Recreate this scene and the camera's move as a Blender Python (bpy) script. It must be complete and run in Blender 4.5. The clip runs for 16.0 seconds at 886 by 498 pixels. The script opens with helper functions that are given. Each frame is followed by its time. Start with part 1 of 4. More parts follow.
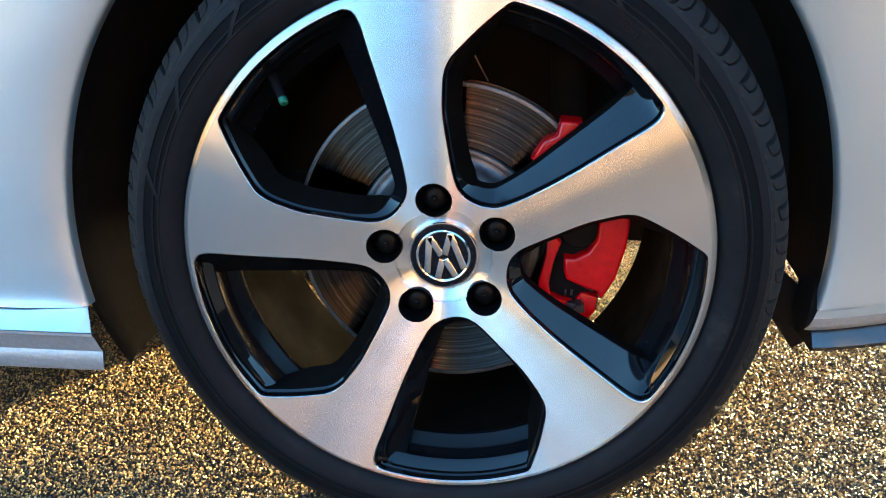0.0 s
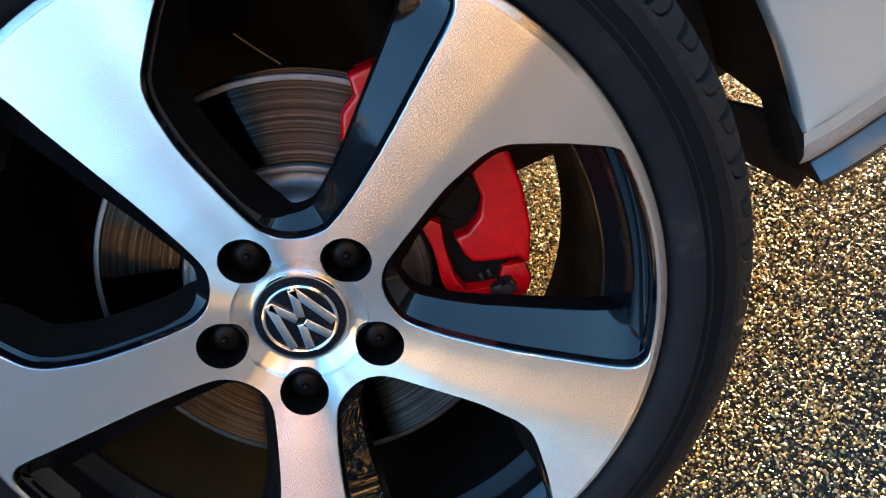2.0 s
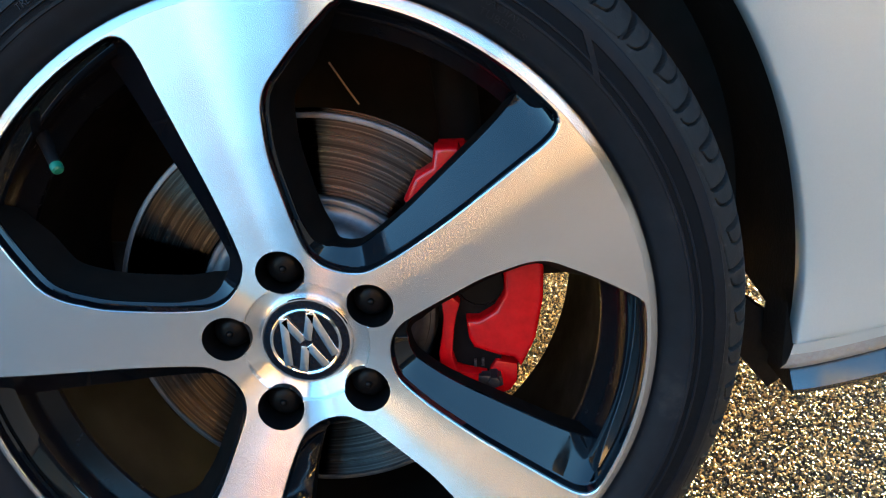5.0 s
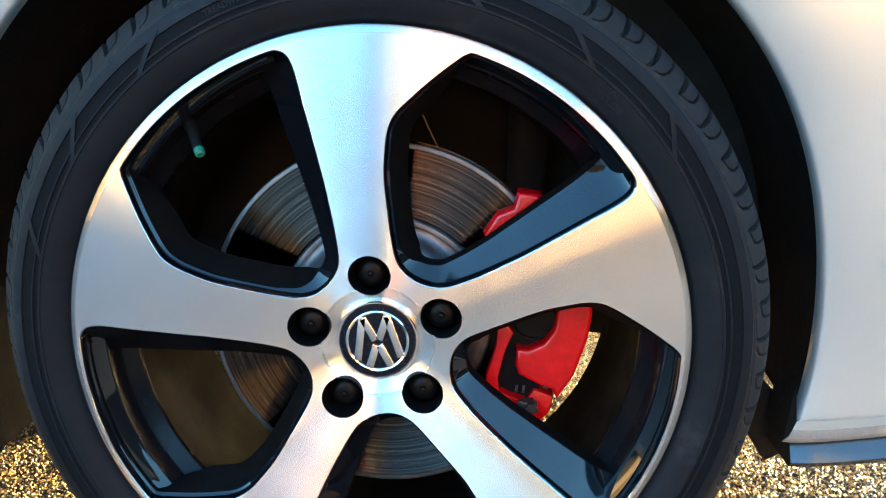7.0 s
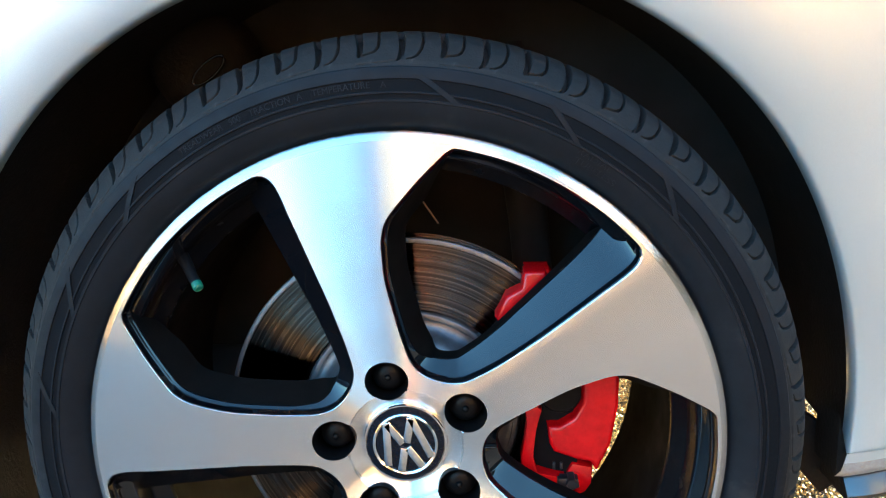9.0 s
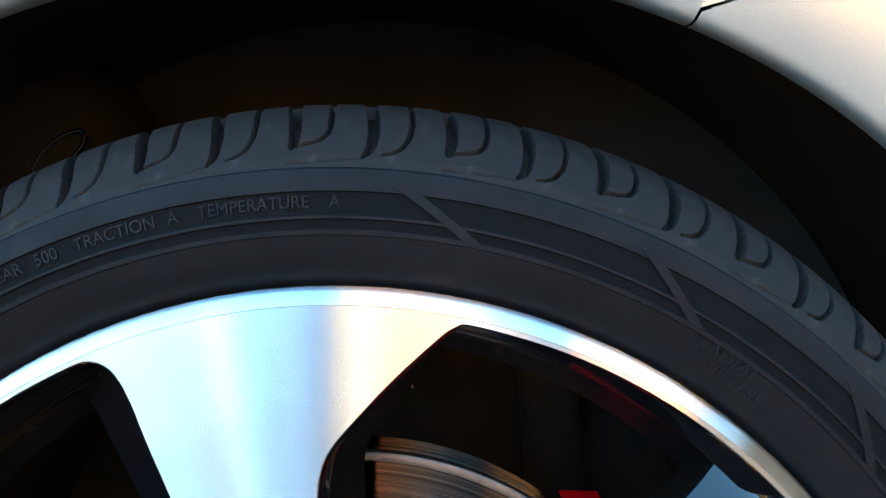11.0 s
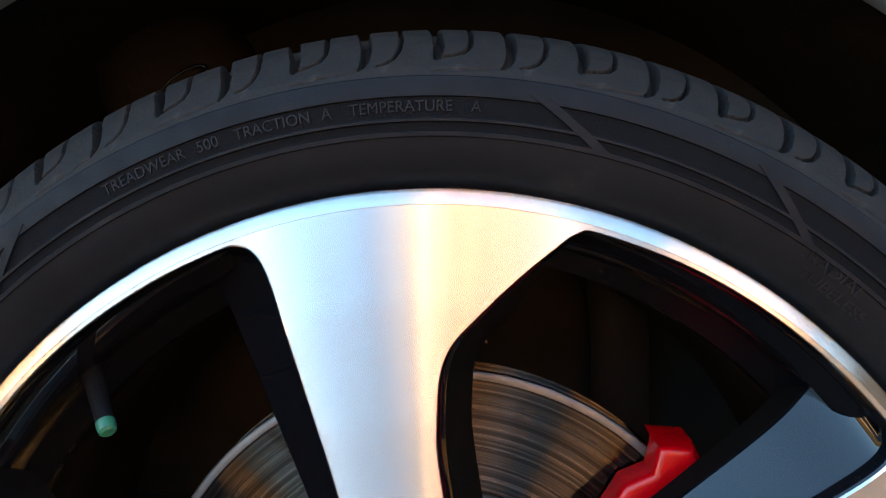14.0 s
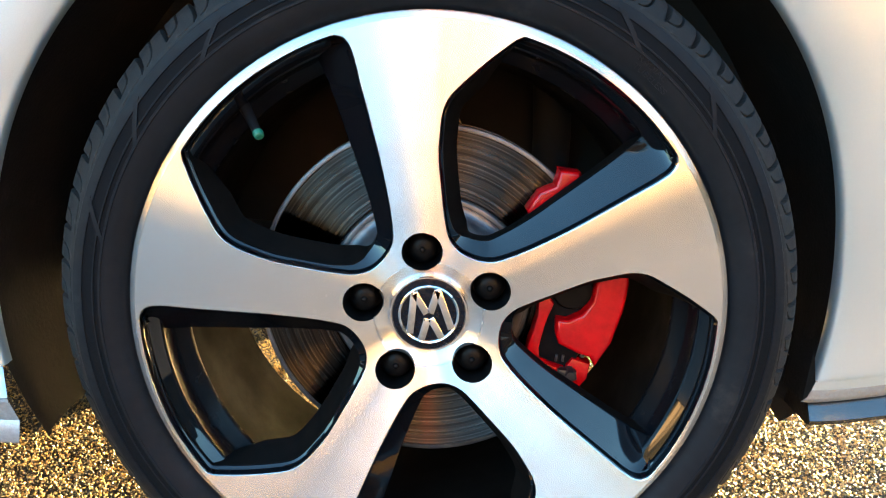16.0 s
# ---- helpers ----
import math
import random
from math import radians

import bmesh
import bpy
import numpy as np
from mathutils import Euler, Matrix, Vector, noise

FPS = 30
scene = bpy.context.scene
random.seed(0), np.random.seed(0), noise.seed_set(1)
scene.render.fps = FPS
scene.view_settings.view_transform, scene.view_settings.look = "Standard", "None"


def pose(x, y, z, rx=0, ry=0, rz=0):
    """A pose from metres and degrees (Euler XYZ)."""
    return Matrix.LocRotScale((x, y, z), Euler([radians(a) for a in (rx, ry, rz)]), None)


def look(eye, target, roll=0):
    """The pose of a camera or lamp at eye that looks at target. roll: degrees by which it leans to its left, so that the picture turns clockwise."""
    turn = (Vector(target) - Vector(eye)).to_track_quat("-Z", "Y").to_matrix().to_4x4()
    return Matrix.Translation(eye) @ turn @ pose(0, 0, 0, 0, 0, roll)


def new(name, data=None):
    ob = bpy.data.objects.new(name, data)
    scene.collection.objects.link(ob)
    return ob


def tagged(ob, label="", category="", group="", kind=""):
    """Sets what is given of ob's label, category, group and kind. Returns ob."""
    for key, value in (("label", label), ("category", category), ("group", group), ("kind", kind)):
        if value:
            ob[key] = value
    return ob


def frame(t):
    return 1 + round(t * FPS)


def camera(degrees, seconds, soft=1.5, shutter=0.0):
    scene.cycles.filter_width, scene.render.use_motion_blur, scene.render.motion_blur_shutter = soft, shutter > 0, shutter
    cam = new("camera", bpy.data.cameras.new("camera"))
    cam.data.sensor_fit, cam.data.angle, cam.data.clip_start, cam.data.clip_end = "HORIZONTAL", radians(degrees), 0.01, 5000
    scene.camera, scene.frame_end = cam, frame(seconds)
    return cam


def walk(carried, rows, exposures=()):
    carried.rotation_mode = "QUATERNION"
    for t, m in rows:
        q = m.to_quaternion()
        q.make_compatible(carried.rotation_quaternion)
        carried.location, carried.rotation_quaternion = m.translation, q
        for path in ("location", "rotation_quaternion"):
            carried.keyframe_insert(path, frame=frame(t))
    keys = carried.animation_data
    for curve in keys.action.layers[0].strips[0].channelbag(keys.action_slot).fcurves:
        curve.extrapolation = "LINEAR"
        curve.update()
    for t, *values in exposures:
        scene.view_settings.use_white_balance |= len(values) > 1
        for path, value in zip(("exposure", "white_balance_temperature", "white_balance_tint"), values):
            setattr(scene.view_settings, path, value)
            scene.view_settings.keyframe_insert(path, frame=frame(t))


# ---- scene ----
cam = camera(57.6, 16.0, soft=1.1)

# seconds, place in metres, turn in degrees
PATH = [
    (0.0, 0.0798, -0.7009, 0.5834, 70.076, 0.556, 6.255),
    (0.5, 0.1159, -0.6605, 0.5809, 69.166, 7.615, 4.913),
    (1.0, 0.1697, -0.6074, 0.5465, 67.375, 17.832, 2.486),
    (1.5, 0.1882, -0.5461, 0.5187, 66.246, 26.143, -0.676),
    (2.0, 0.1881, -0.4800, 0.5171, 64.994, 27.549, -2.943),
    (2.5, 0.1994, -0.4423, 0.5141, 64.724, 25.641, -3.742),
    (3.0, 0.2063, -0.4443, 0.5124, 65.878, 23.987, -3.030),
    (3.5, 0.1995, -0.4549, 0.5210, 66.497, 20.646, -2.484),
    (4.0, 0.1892, -0.4767, 0.5372, 67.577, 15.941, -1.156),
    (4.5, 0.1729, -0.4951, 0.5497, 69.435, 11.595, 0.227),
    (5.0, 0.1426, -0.5143, 0.5581, 70.815, 6.689, 1.712),
    (5.2, 0.1233, -0.5269, 0.5567, 71.541, 4.556, 1.760),
    (7.3, 0.0764, -0.6143, 0.5506, 76.129, -3.804, 3.752),
    (7.5, 0.0775, -0.6214, 0.5655, 75.250, -4.158, 3.951),
    (8.0, 0.0805, -0.6447, 0.5650, 75.727, -3.506, 4.365),
    (8.5, 0.0913, -0.6314, 0.5866, 75.240, -0.891, 4.006),
    (9.0, 0.0872, -0.5787, 0.6060, 77.190, 5.998, 2.638),
    (9.5, 0.0851, -0.4687, 0.6077, 83.297, 5.137, 2.838),
    (9.8, 0.0831, -0.4207, 0.6079, 84.048, 5.139, 2.865),
    (10.2, 0.0741, -0.3749, 0.6075, 84.228, 4.662, 1.884),
    (12.3, 0.0399, -0.2596, 0.6359, 78.927, 2.488, -1.178),
    (12.5, 0.0360, -0.2599, 0.6332, 79.184, 2.327, -1.245),
    (13.0, 0.0295, -0.2630, 0.6313, 79.238, 1.560, -1.244),
    (13.5, 0.0223, -0.2927, 0.6224, 79.254, 1.503, -0.662),
    (14.0, 0.0155, -0.3345, 0.5737, 84.309, 0.405, 1.830),
    (14.5, -0.0018, -0.3961, 0.5537, 82.554, -0.526, 2.138),
    (15.0, -0.0218, -0.4671, 0.5415, 79.147, -1.860, 0.080),
    (15.5, -0.0011, -0.5454, 0.5273, 77.546, -2.377, 0.687),
    (16.0, 0.0038, -0.6385, 0.5450, 75.317, -2.869, 0.271),
]
# seconds, stops, white balance
LIGHTNESS = [(0.0, 4.52, 5600, 6), (1.0, 4.45, 5750, 8), (2.5, 4.46, 5850, 10), (3.8, 4.44, 5550, 4), (5.0, 4.64, 5600, 3), (8.0, 5.14, 5700, 2), (10.0, 5.14, 5850, 2), (13.0, 4.96, 6650, 15), (14.5, 4.76, 7200, 17), (15.2, 4.84, 6800, 13), (16.0, 5.15, 6350, 5)]
walk(cam, [(r[0], pose(*r[1:])) for r in PATH], LIGHTNESS)

# ---- sky, sun ----
SUN_AZ, SUN_EL = 54.0, 6.2
sun_way = Vector((math.cos(radians(SUN_AZ)) * math.cos(radians(SUN_EL)), math.sin(radians(SUN_AZ)) * math.cos(radians(SUN_EL)), math.sin(radians(SUN_EL))))
world = bpy.data.worlds.new("sky")
scene.world = world
world.use_nodes = True
wn = world.node_tree
sky = wn.nodes.new("ShaderNodeTexSky")
sky.sky_type, sky.sun_disc = "NISHITA", False
sky.ozone_density, sky.dust_density = 2.2, 0.7
sky.sun_elevation, sky.sun_rotation = radians(SUN_EL), radians(90 - SUN_AZ)
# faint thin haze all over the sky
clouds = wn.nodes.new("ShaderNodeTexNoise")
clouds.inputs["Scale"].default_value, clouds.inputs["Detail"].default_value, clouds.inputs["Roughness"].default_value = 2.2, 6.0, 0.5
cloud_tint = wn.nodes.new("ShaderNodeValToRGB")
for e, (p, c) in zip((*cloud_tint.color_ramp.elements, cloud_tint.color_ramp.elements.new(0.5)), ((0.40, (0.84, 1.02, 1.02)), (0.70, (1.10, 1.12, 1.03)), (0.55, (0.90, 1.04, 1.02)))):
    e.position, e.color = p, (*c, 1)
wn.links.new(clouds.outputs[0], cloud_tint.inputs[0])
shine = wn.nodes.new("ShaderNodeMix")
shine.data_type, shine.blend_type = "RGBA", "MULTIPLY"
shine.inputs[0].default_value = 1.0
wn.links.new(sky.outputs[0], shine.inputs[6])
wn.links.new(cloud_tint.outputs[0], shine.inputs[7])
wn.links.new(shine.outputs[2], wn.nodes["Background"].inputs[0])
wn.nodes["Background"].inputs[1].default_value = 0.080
sun_data = bpy.data.lights.new("sun", "SUN")
sun_data.energy, sun_data.angle, sun_data.color = 5.0, radians(0.6), (1.0, 0.63, 0.25)
sun = new("sun", sun_data)
sun.matrix_world = look(sun_way * 30, (0, 0, 0))

ZC = 0.3185          # height of the wheel's axle
PHI = 98.0           # degrees: the direction of the first spoke


# ---- materials ----
def material(name, base, rough=0.5, metal=0.0, **more):
    m = bpy.data.materials.new(name)
    m.use_nodes = True
    b = m.node_tree.nodes["Principled BSDF"]
    b.inputs["Base Color"].default_value = (*base, 1)
    b.inputs["Roughness"].default_value = rough
    b.inputs["Metallic"].default_value = metal
    for k, v in more.items():
        b.inputs[k.replace("_", " ")].default_value = v
    return m, m.node_tree, b


def node(nt, kind, **values):
    n = nt.nodes.new(kind)
    for k, v in values.items():
        n.inputs[k.replace("_", " ")].default_value = v
    return n


def ramp(nt, source, stops):
    n = nt.nodes.new("ShaderNodeValToRGB")
    while len(n.color_ramp.elements) < len(stops):
        n.color_ramp.elements.new(0.5)
    for e, (p, c) in zip(n.color_ramp.elements, stops):
        e.position, e.color = p, (*c, 1) if len(c) == 3 else c
    nt.links.new(source, n.inputs[0])
    return n


def noise_of(nt, scale, detail=4, rough=0.6, coord="Object", stretch=None):
    tc = nt.nodes.new("ShaderNodeTexCoord")
    out = tc.outputs[coord]
    if stretch:
        mp = node(nt, "ShaderNodeMapping")
        mp.inputs["Scale"].default_value = stretch
        nt.links.new(out, mp.inputs[0])
        out = mp.outputs[0]
    n = node(nt, "ShaderNodeTexNoise", Scale=scale, Detail=detail, Roughness=rough)
    nt.links.new(out, n.inputs["Vector"])
    return n


def vary(nt, b, socket, source, lo, hi, a=0.3, z=0.7):
    mr = nt.nodes.new("ShaderNodeMapRange")
    mr.inputs[1].default_value, mr.inputs[2].default_value = a, z
    mr.inputs[3].default_value, mr.inputs[4].default_value = lo, hi
    nt.links.new(source, mr.inputs[0])
    nt.links.new(mr.outputs[0], b.inputs[socket])
    return mr


def bump(nt, b, source, strength, distance):
    n = node(nt, "ShaderNodeBump", Strength=strength, Distance=distance)
    nt.links.new(source, n.inputs["Height"])
    nt.links.new(n.outputs[0], b.inputs["Normal"])
    return n


def radius_of(nt):
    """Distance from the axle, from the object's own coordinates."""
    tc = nt.nodes.new("ShaderNodeTexCoord")
    sp = nt.nodes.new("ShaderNodeSeparateXYZ")
    nt.links.new(tc.outputs["Object"], sp.inputs[0])
    z = nt.nodes.new("ShaderNodeMath")
    z.operation = "SUBTRACT"
    z.inputs[1].default_value = ZC
    nt.links.new(sp.outputs[2], z.inputs[0])
    co = nt.nodes.new("ShaderNodeCombineXYZ")
    nt.links.new(sp.outputs[0], co.inputs[0])
    nt.links.new(z.outputs[0], co.inputs[1])
    ln = nt.nodes.new("ShaderNodeVectorMath")
    ln.operation = "LENGTH"
    nt.links.new(co.outputs[0], ln.inputs[0])
    return ln.outputs["Value"], co.outputs[0]


def rings(nt, scale, detail=3):
    """Noise that changes with the radius alone: the marks of a lathe."""
    r, _ = radius_of(nt)
    n = node(nt, "ShaderNodeTexNoise", Scale=scale, Detail=detail, Roughness=0.7)
    n.noise_dimensions = "1D"
    nt.links.new(r, n.inputs["W"])
    return n.outputs[0]


def turned_aluminium():
    """Bright metal with fine lathe grooves round the axle: sharp along them, wide across them."""
    m, nt, b = material("turned_aluminium", (0.80, 0.79, 0.78), 0.22, 1.0)
    nt.nodes.remove(b)
    g = nt.nodes.new("ShaderNodeBsdfAnisotropic")
    g.distribution = "MULTI_GGX"
    g.inputs["Anisotropy"].default_value = 0.85
    t = nt.nodes.new("ShaderNodeTangent")
    t.direction_type, t.axis = "RADIAL", "Y"
    nt.links.new(t.outputs[0], g.inputs["Tangent"])
    vary(nt, g, "Roughness", rings(nt, 2500, 3), 0.215, 0.235)
    c = ramp(nt, rings(nt, 900), [(0.3, (0.87, 0.87, 0.88)), (0.7, (0.93, 0.93, 0.94))])
    nt.links.new(c.outputs[0], g.inputs["Color"])
    nt.links.new(g.outputs[0], nt.nodes["Material Output"].inputs["Surface"])
    return m


def gloss_black():
    m, nt, b = material("gloss_black", (0.004, 0.0045, 0.006), 0.06, 0.0, Specular_IOR_Level=0.5)
    vary(nt, b, "Roughness", noise_of(nt, 60, 6).outputs[0], 0.02, 0.10, 0.45, 0.8)
    return m


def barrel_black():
    # base close to zero and a weak shine keep the wheel's inside dark
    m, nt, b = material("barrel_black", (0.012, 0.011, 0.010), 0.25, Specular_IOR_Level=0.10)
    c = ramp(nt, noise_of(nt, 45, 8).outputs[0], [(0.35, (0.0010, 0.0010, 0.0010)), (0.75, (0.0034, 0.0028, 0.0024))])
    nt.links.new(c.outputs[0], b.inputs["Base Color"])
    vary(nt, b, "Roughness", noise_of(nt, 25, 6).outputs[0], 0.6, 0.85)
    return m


def rubber(name="rubber", base=(0.0060, 0.0073, 0.0098)):
    m, nt, b = material(name, base, 0.6, Specular_IOR_Level=0.14)
    n = noise_of(nt, 22, 8, 0.65)
    c = ramp(nt, n.outputs[0], [(0.3, tuple(v * 0.75 for v in base)), (0.62, tuple(v * 1.2 for v in base)), (0.88, (0.035, 0.032, 0.03))])
    nt.links.new(c.outputs[0], b.inputs["Base Color"])
    vary(nt, b, "Roughness", noise_of(nt, 90, 5).outputs[0], 0.5, 0.72)
    bump(nt, b, noise_of(nt, 900, 3).outputs[0], 0.25, 0.0004)
    return m


def dusty_tread():
    m, nt, b = material("dusty_tread", (0.03, 0.03, 0.032), 0.75, Specular_IOR_Level=0.25)
    c = ramp(nt, noise_of(nt, 120, 8, 0.7).outputs[0], [(0.3, (0.0070, 0.0068, 0.0072)), (0.6, (0.0125, 0.0120, 0.0122)), (0.80, (0.045, 0.042, 0.039))])
    nt.links.new(c.outputs[0], b.inputs["Base Color"])
    bump(nt, b, noise_of(nt, 500, 4).outputs[0], 0.4, 0.0006)
    return m


def silver_paint():
    m, nt, b = material("silver_paint", (0.74, 0.76, 0.78), 0.32, 0.78, Coat_Weight=1.0, Coat_Roughness=0.03)
    fl = noise_of(nt, 2500, 2)
    c = ramp(nt, fl.outputs[0], [(0.3, (0.61, 0.70, 0.745)), (0.7, (0.74, 0.83, 0.875))])
    nt.links.new(c.outputs[0], b.inputs["Base Color"])
    vary(nt, b, "Roughness", noise_of(nt, 6, 6).outputs[0], 0.28, 0.40)
    return m


def dusty_paint():
    m, nt, b = material("dusty_paint", (0.42, 0.42, 0.42), 0.45, 0.55)
    c = ramp(nt, noise_of(nt, 210, 8, 0.7).outputs[0], [(0.35, (0.40, 0.43, 0.46)), (0.60, (0.33, 0.34, 0.35)), (0.71, (0.55, 0.46, 0.34))])
    nt.links.new(c.outputs[0], b.inputs["Base Color"])
    bump(nt, b, noise_of(nt, 300, 4).outputs[0], 0.3, 0.001)
    return m


def disc_steel():
    """Worn steel with deep rings round the axle: it shines in fans."""
    m, nt, b = material("disc_steel", (0.32, 0.30, 0.28), 0.26, 1.0)
    nt.nodes.remove(b)
    g = nt.nodes.new("ShaderNodeBsdfAnisotropic")
    g.distribution = "MULTI_GGX"
    g.inputs["Anisotropy"].default_value = 0.90
    t = nt.nodes.new("ShaderNodeTangent")
    t.direction_type, t.axis = "RADIAL", "Y"
    nt.links.new(t.outputs[0], g.inputs["Tangent"])
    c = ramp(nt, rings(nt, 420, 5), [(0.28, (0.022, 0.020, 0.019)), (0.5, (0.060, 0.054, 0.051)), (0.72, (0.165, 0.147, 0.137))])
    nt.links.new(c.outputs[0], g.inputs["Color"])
    vary(nt, g, "Roughness", rings(nt, 260, 4), 0.24, 0.34)
    nt.links.new(g.outputs[0], nt.nodes["Material Output"].inputs["Surface"])
    return m


def cast_iron():
    m, nt, b = material("cast_iron", (0.22, 0.23, 0.25), 0.42, 0.8)
    c = ramp(nt, noise_of(nt, 60, 8).outputs[0], [(0.35, (0.085, 0.09, 0.105)), (0.7, (0.15, 0.16, 0.175))])
    nt.links.new(c.outputs[0], b.inputs["Base Color"])
    bump(nt, b, noise_of(nt, 400, 4).outputs[0], 0.3, 0.0006)
    return m


def caliper_red():
    m, nt, b = material("caliper_red", (0.62, 0.008, 0.010), 0.26, Specular_IOR_Level=0.38)
    c = ramp(nt, noise_of(nt, 90, 8).outputs[0], [(0.3, (0.34, 0.0007, 0.003)), (0.65, (0.49, 0.0012, 0.005)), (0.92, (0.30, 0.02, 0.012))])
    nt.links.new(c.outputs[0], b.inputs["Base Color"])
    bump(nt, b, noise_of(nt, 260, 4).outputs[0], 0.16, 0.0010)
    return m


def liner_plastic():
    m, nt, b = material("liner_plastic", (0.03, 0.026, 0.022), 0.8, Specular_IOR_Level=0.15)
    c = ramp(nt, noise_of(nt, 30, 9, 0.7).outputs[0], [(0.3, (0.006, 0.0055, 0.005)), (0.6, (0.011, 0.0095, 0.0085)), (0.85, (0.04, 0.034, 0.028))])
    nt.links.new(c.outputs[0], b.inputs["Base Color"])
    bump(nt, b, noise_of(nt, 240, 5).outputs[0], 0.5, 0.002)
    return m


def plain(name, base, rough, metal=0.0, grain=80, depth=0.15, **more):
    m, nt, b = material(name, base, rough, metal, **more)
    n = noise_of(nt, grain, 6)
    c = ramp(nt, n.outputs[0], [(0.3, tuple(v * 0.8 for v in base)), (0.7, tuple(min(1, v * 1.15) for v in base))])
    nt.links.new(c.outputs[0], b.inputs["Base Color"])
    vary(nt, b, "Roughness", n.outputs[0], rough * 0.85, min(1, rough * 1.2))
    if depth:
        bump(nt, b, noise_of(nt, grain * 5, 4).outputs[0], depth, 0.0008)
    return m


def asphalt_binder():
    m, nt, b = material("asphalt_binder", (0.035, 0.034, 0.034), 0.55)
    # pale grit shows through the binder
    c = ramp(nt, noise_of(nt, 180, 8, 0.7).outputs[0], [(0.3, (0.006, 0.006, 0.006)), (0.55, (0.016, 0.015, 0.014)), (0.72, (0.08, 0.07, 0.05))])
    nt.links.new(c.outputs[0], b.inputs["Base Color"])
    bump(nt, b, noise_of(nt, 160, 8, 0.7).outputs[0], 1.0, 0.006)
    return m


def asphalt_far():
    """The same asphalt further off, where chips and binder run together."""
    m, nt, b = material("asphalt_far", (0.15, 0.14, 0.12), 0.6)
    c = ramp(nt, noise_of(nt, 150, 6, 0.6).outputs[0], [(0.35, (0.018, 0.017, 0.016)), (0.52, (0.036, 0.034, 0.031)), (0.68, (0.10, 0.092, 0.078))])
    nt.links.new(c.outputs[0], b.inputs["Base Color"])
    bump(nt, b, noise_of(nt, 160, 6, 0.7).outputs[0], 0.1, 0.004)
    return m


def chip_stone():
    m, nt, b = material("chip_stone", (0.2, 0.19, 0.18), 0.30, Specular_IOR_Level=0.6)
    geo = nt.nodes.new("ShaderNodeNewGeometry")
    c = ramp(nt, geo.outputs["Random Per Island"], [(0.0, (0.010, 0.0095, 0.0085)), (0.37, (0.020, 0.017, 0.013)), (0.44, (0.17, 0.118, 0.052)), (1.0, (0.60, 0.44, 0.195))])
    nt.links.new(c.outputs[0], b.inputs["Base Color"])
    vary(nt, b, "Roughness", geo.outputs["Random Per Island"], 0.40, 0.26, 0, 1)
    bump(nt, b, noise_of(nt, 700, 4).outputs[0], 0.5, 0.0012)
    return m


def far_trees():
    """Dark trees with pale house fronts between them, far off and unseen."""
    m, nt, b = material("far_trees", (0.09, 0.07, 0.04), 0.9)
    leaves = ramp(nt, noise_of(nt, 0.5, 8, 0.7).outputs[0], [(0.35, (0.010, 0.012, 0.008)), (0.55, (0.03, 0.025, 0.014)), (0.75, (0.10, 0.065, 0.035))])
    # pale patches added as bright fronts, to streak the rim's reflections
    fronts = ramp(nt, noise_of(nt, 0.13, 2, 0.5, stretch=(1, 1, 0.03)).outputs[0], [(0.58, (0, 0, 0)), (0.595, (1, 1, 1))])
    mix = nt.nodes.new("ShaderNodeMix")
    mix.data_type = "RGBA"
    mix.inputs[7].default_value = (0.30, 0.24, 0.19, 1)
    nt.links.new(fronts.outputs[0], mix.inputs[0])
    nt.links.new(leaves.outputs[0], mix.inputs[6])
    nt.links.new(mix.outputs[2], b.inputs["Base Color"])
    return m


ALU, BLACK, BARREL, RUBBER = turned_aluminium(), gloss_black(), barrel_black(), rubber()
TREAD, PAINT, DUSTY, STEEL, IRON = dusty_tread(), silver_paint(), dusty_paint(), disc_steel(), cast_iron()
RED, LINER, BINDER, CHIP, TREES = caliper_red(), liner_plastic(), asphalt_binder(), chip_stone(), far_trees()
CHROME = plain("chrome", (0.82, 0.82, 0.84), 0.10, 1.0, 200, 0)
CAP = plain("cap_plastic", (0.003, 0.003, 0.0034), 0.38, 0, 150, 0.1, Specular_IOR_Level=0.12)
TRIM = plain("black_trim", (0.02, 0.022, 0.026), 0.2, 0, 60, 0.05, Specular_IOR_Level=0.9)
BADGE = plain("badge_black", (0.005, 0.006, 0.010), 0.12, 0, 200, 0, Specular_IOR_Level=0.25)
SATIN = plain("satin_black", (0.004, 0.0045, 0.006), 0.24, 0, 60, 0, Specular_IOR_Level=0.22)
UNDER = plain("underseal", (0.010, 0.009, 0.008), 0.85, 0, 20, 0.4)
# pale warm base stands in for the sun's gleam on the brake line
WIRE = plain("sunlit_line", (0.75, 0.52, 0.42), 0.35, 0.3, 150)
ZINC = plain("zinc", (0.065, 0.065, 0.072), 0.4, 0.9, 120)
GREEN = plain("valve_green", (0.015, 0.13, 0.075), 0.35, 0, 200, 0)
LETTER = rubber("letter_rubber", (0.013, 0.014, 0.017))
PANEL = plain("matt_rubber", (0.0042, 0.0050, 0.0064), 0.85, 0, 300, 0.3, Specular_IOR_Level=0.10)
SMOOTH_RUBBER = plain("smooth_rubber", (0.004, 0.004, 0.005), 0.7, 0, 100, 0.15, Specular_IOR_Level=0.12)


# ---- building ----
def mesh_of(name, verts, faces, mat, smooth=40):
    me = bpy.data.meshes.new(name)
    me.from_pydata([tuple(v) for v in verts], [], [tuple(f) for f in faces])
    me.materials.append(mat)
    if smooth:
        me.shade_smooth()
        me.set_sharp_from_angle(angle=radians(smooth))
    me.update()
    return me


def part(name, me, parent, label=""):
    ob = new(name, me)
    ob.parent = parent
    return tagged(ob, label=label)


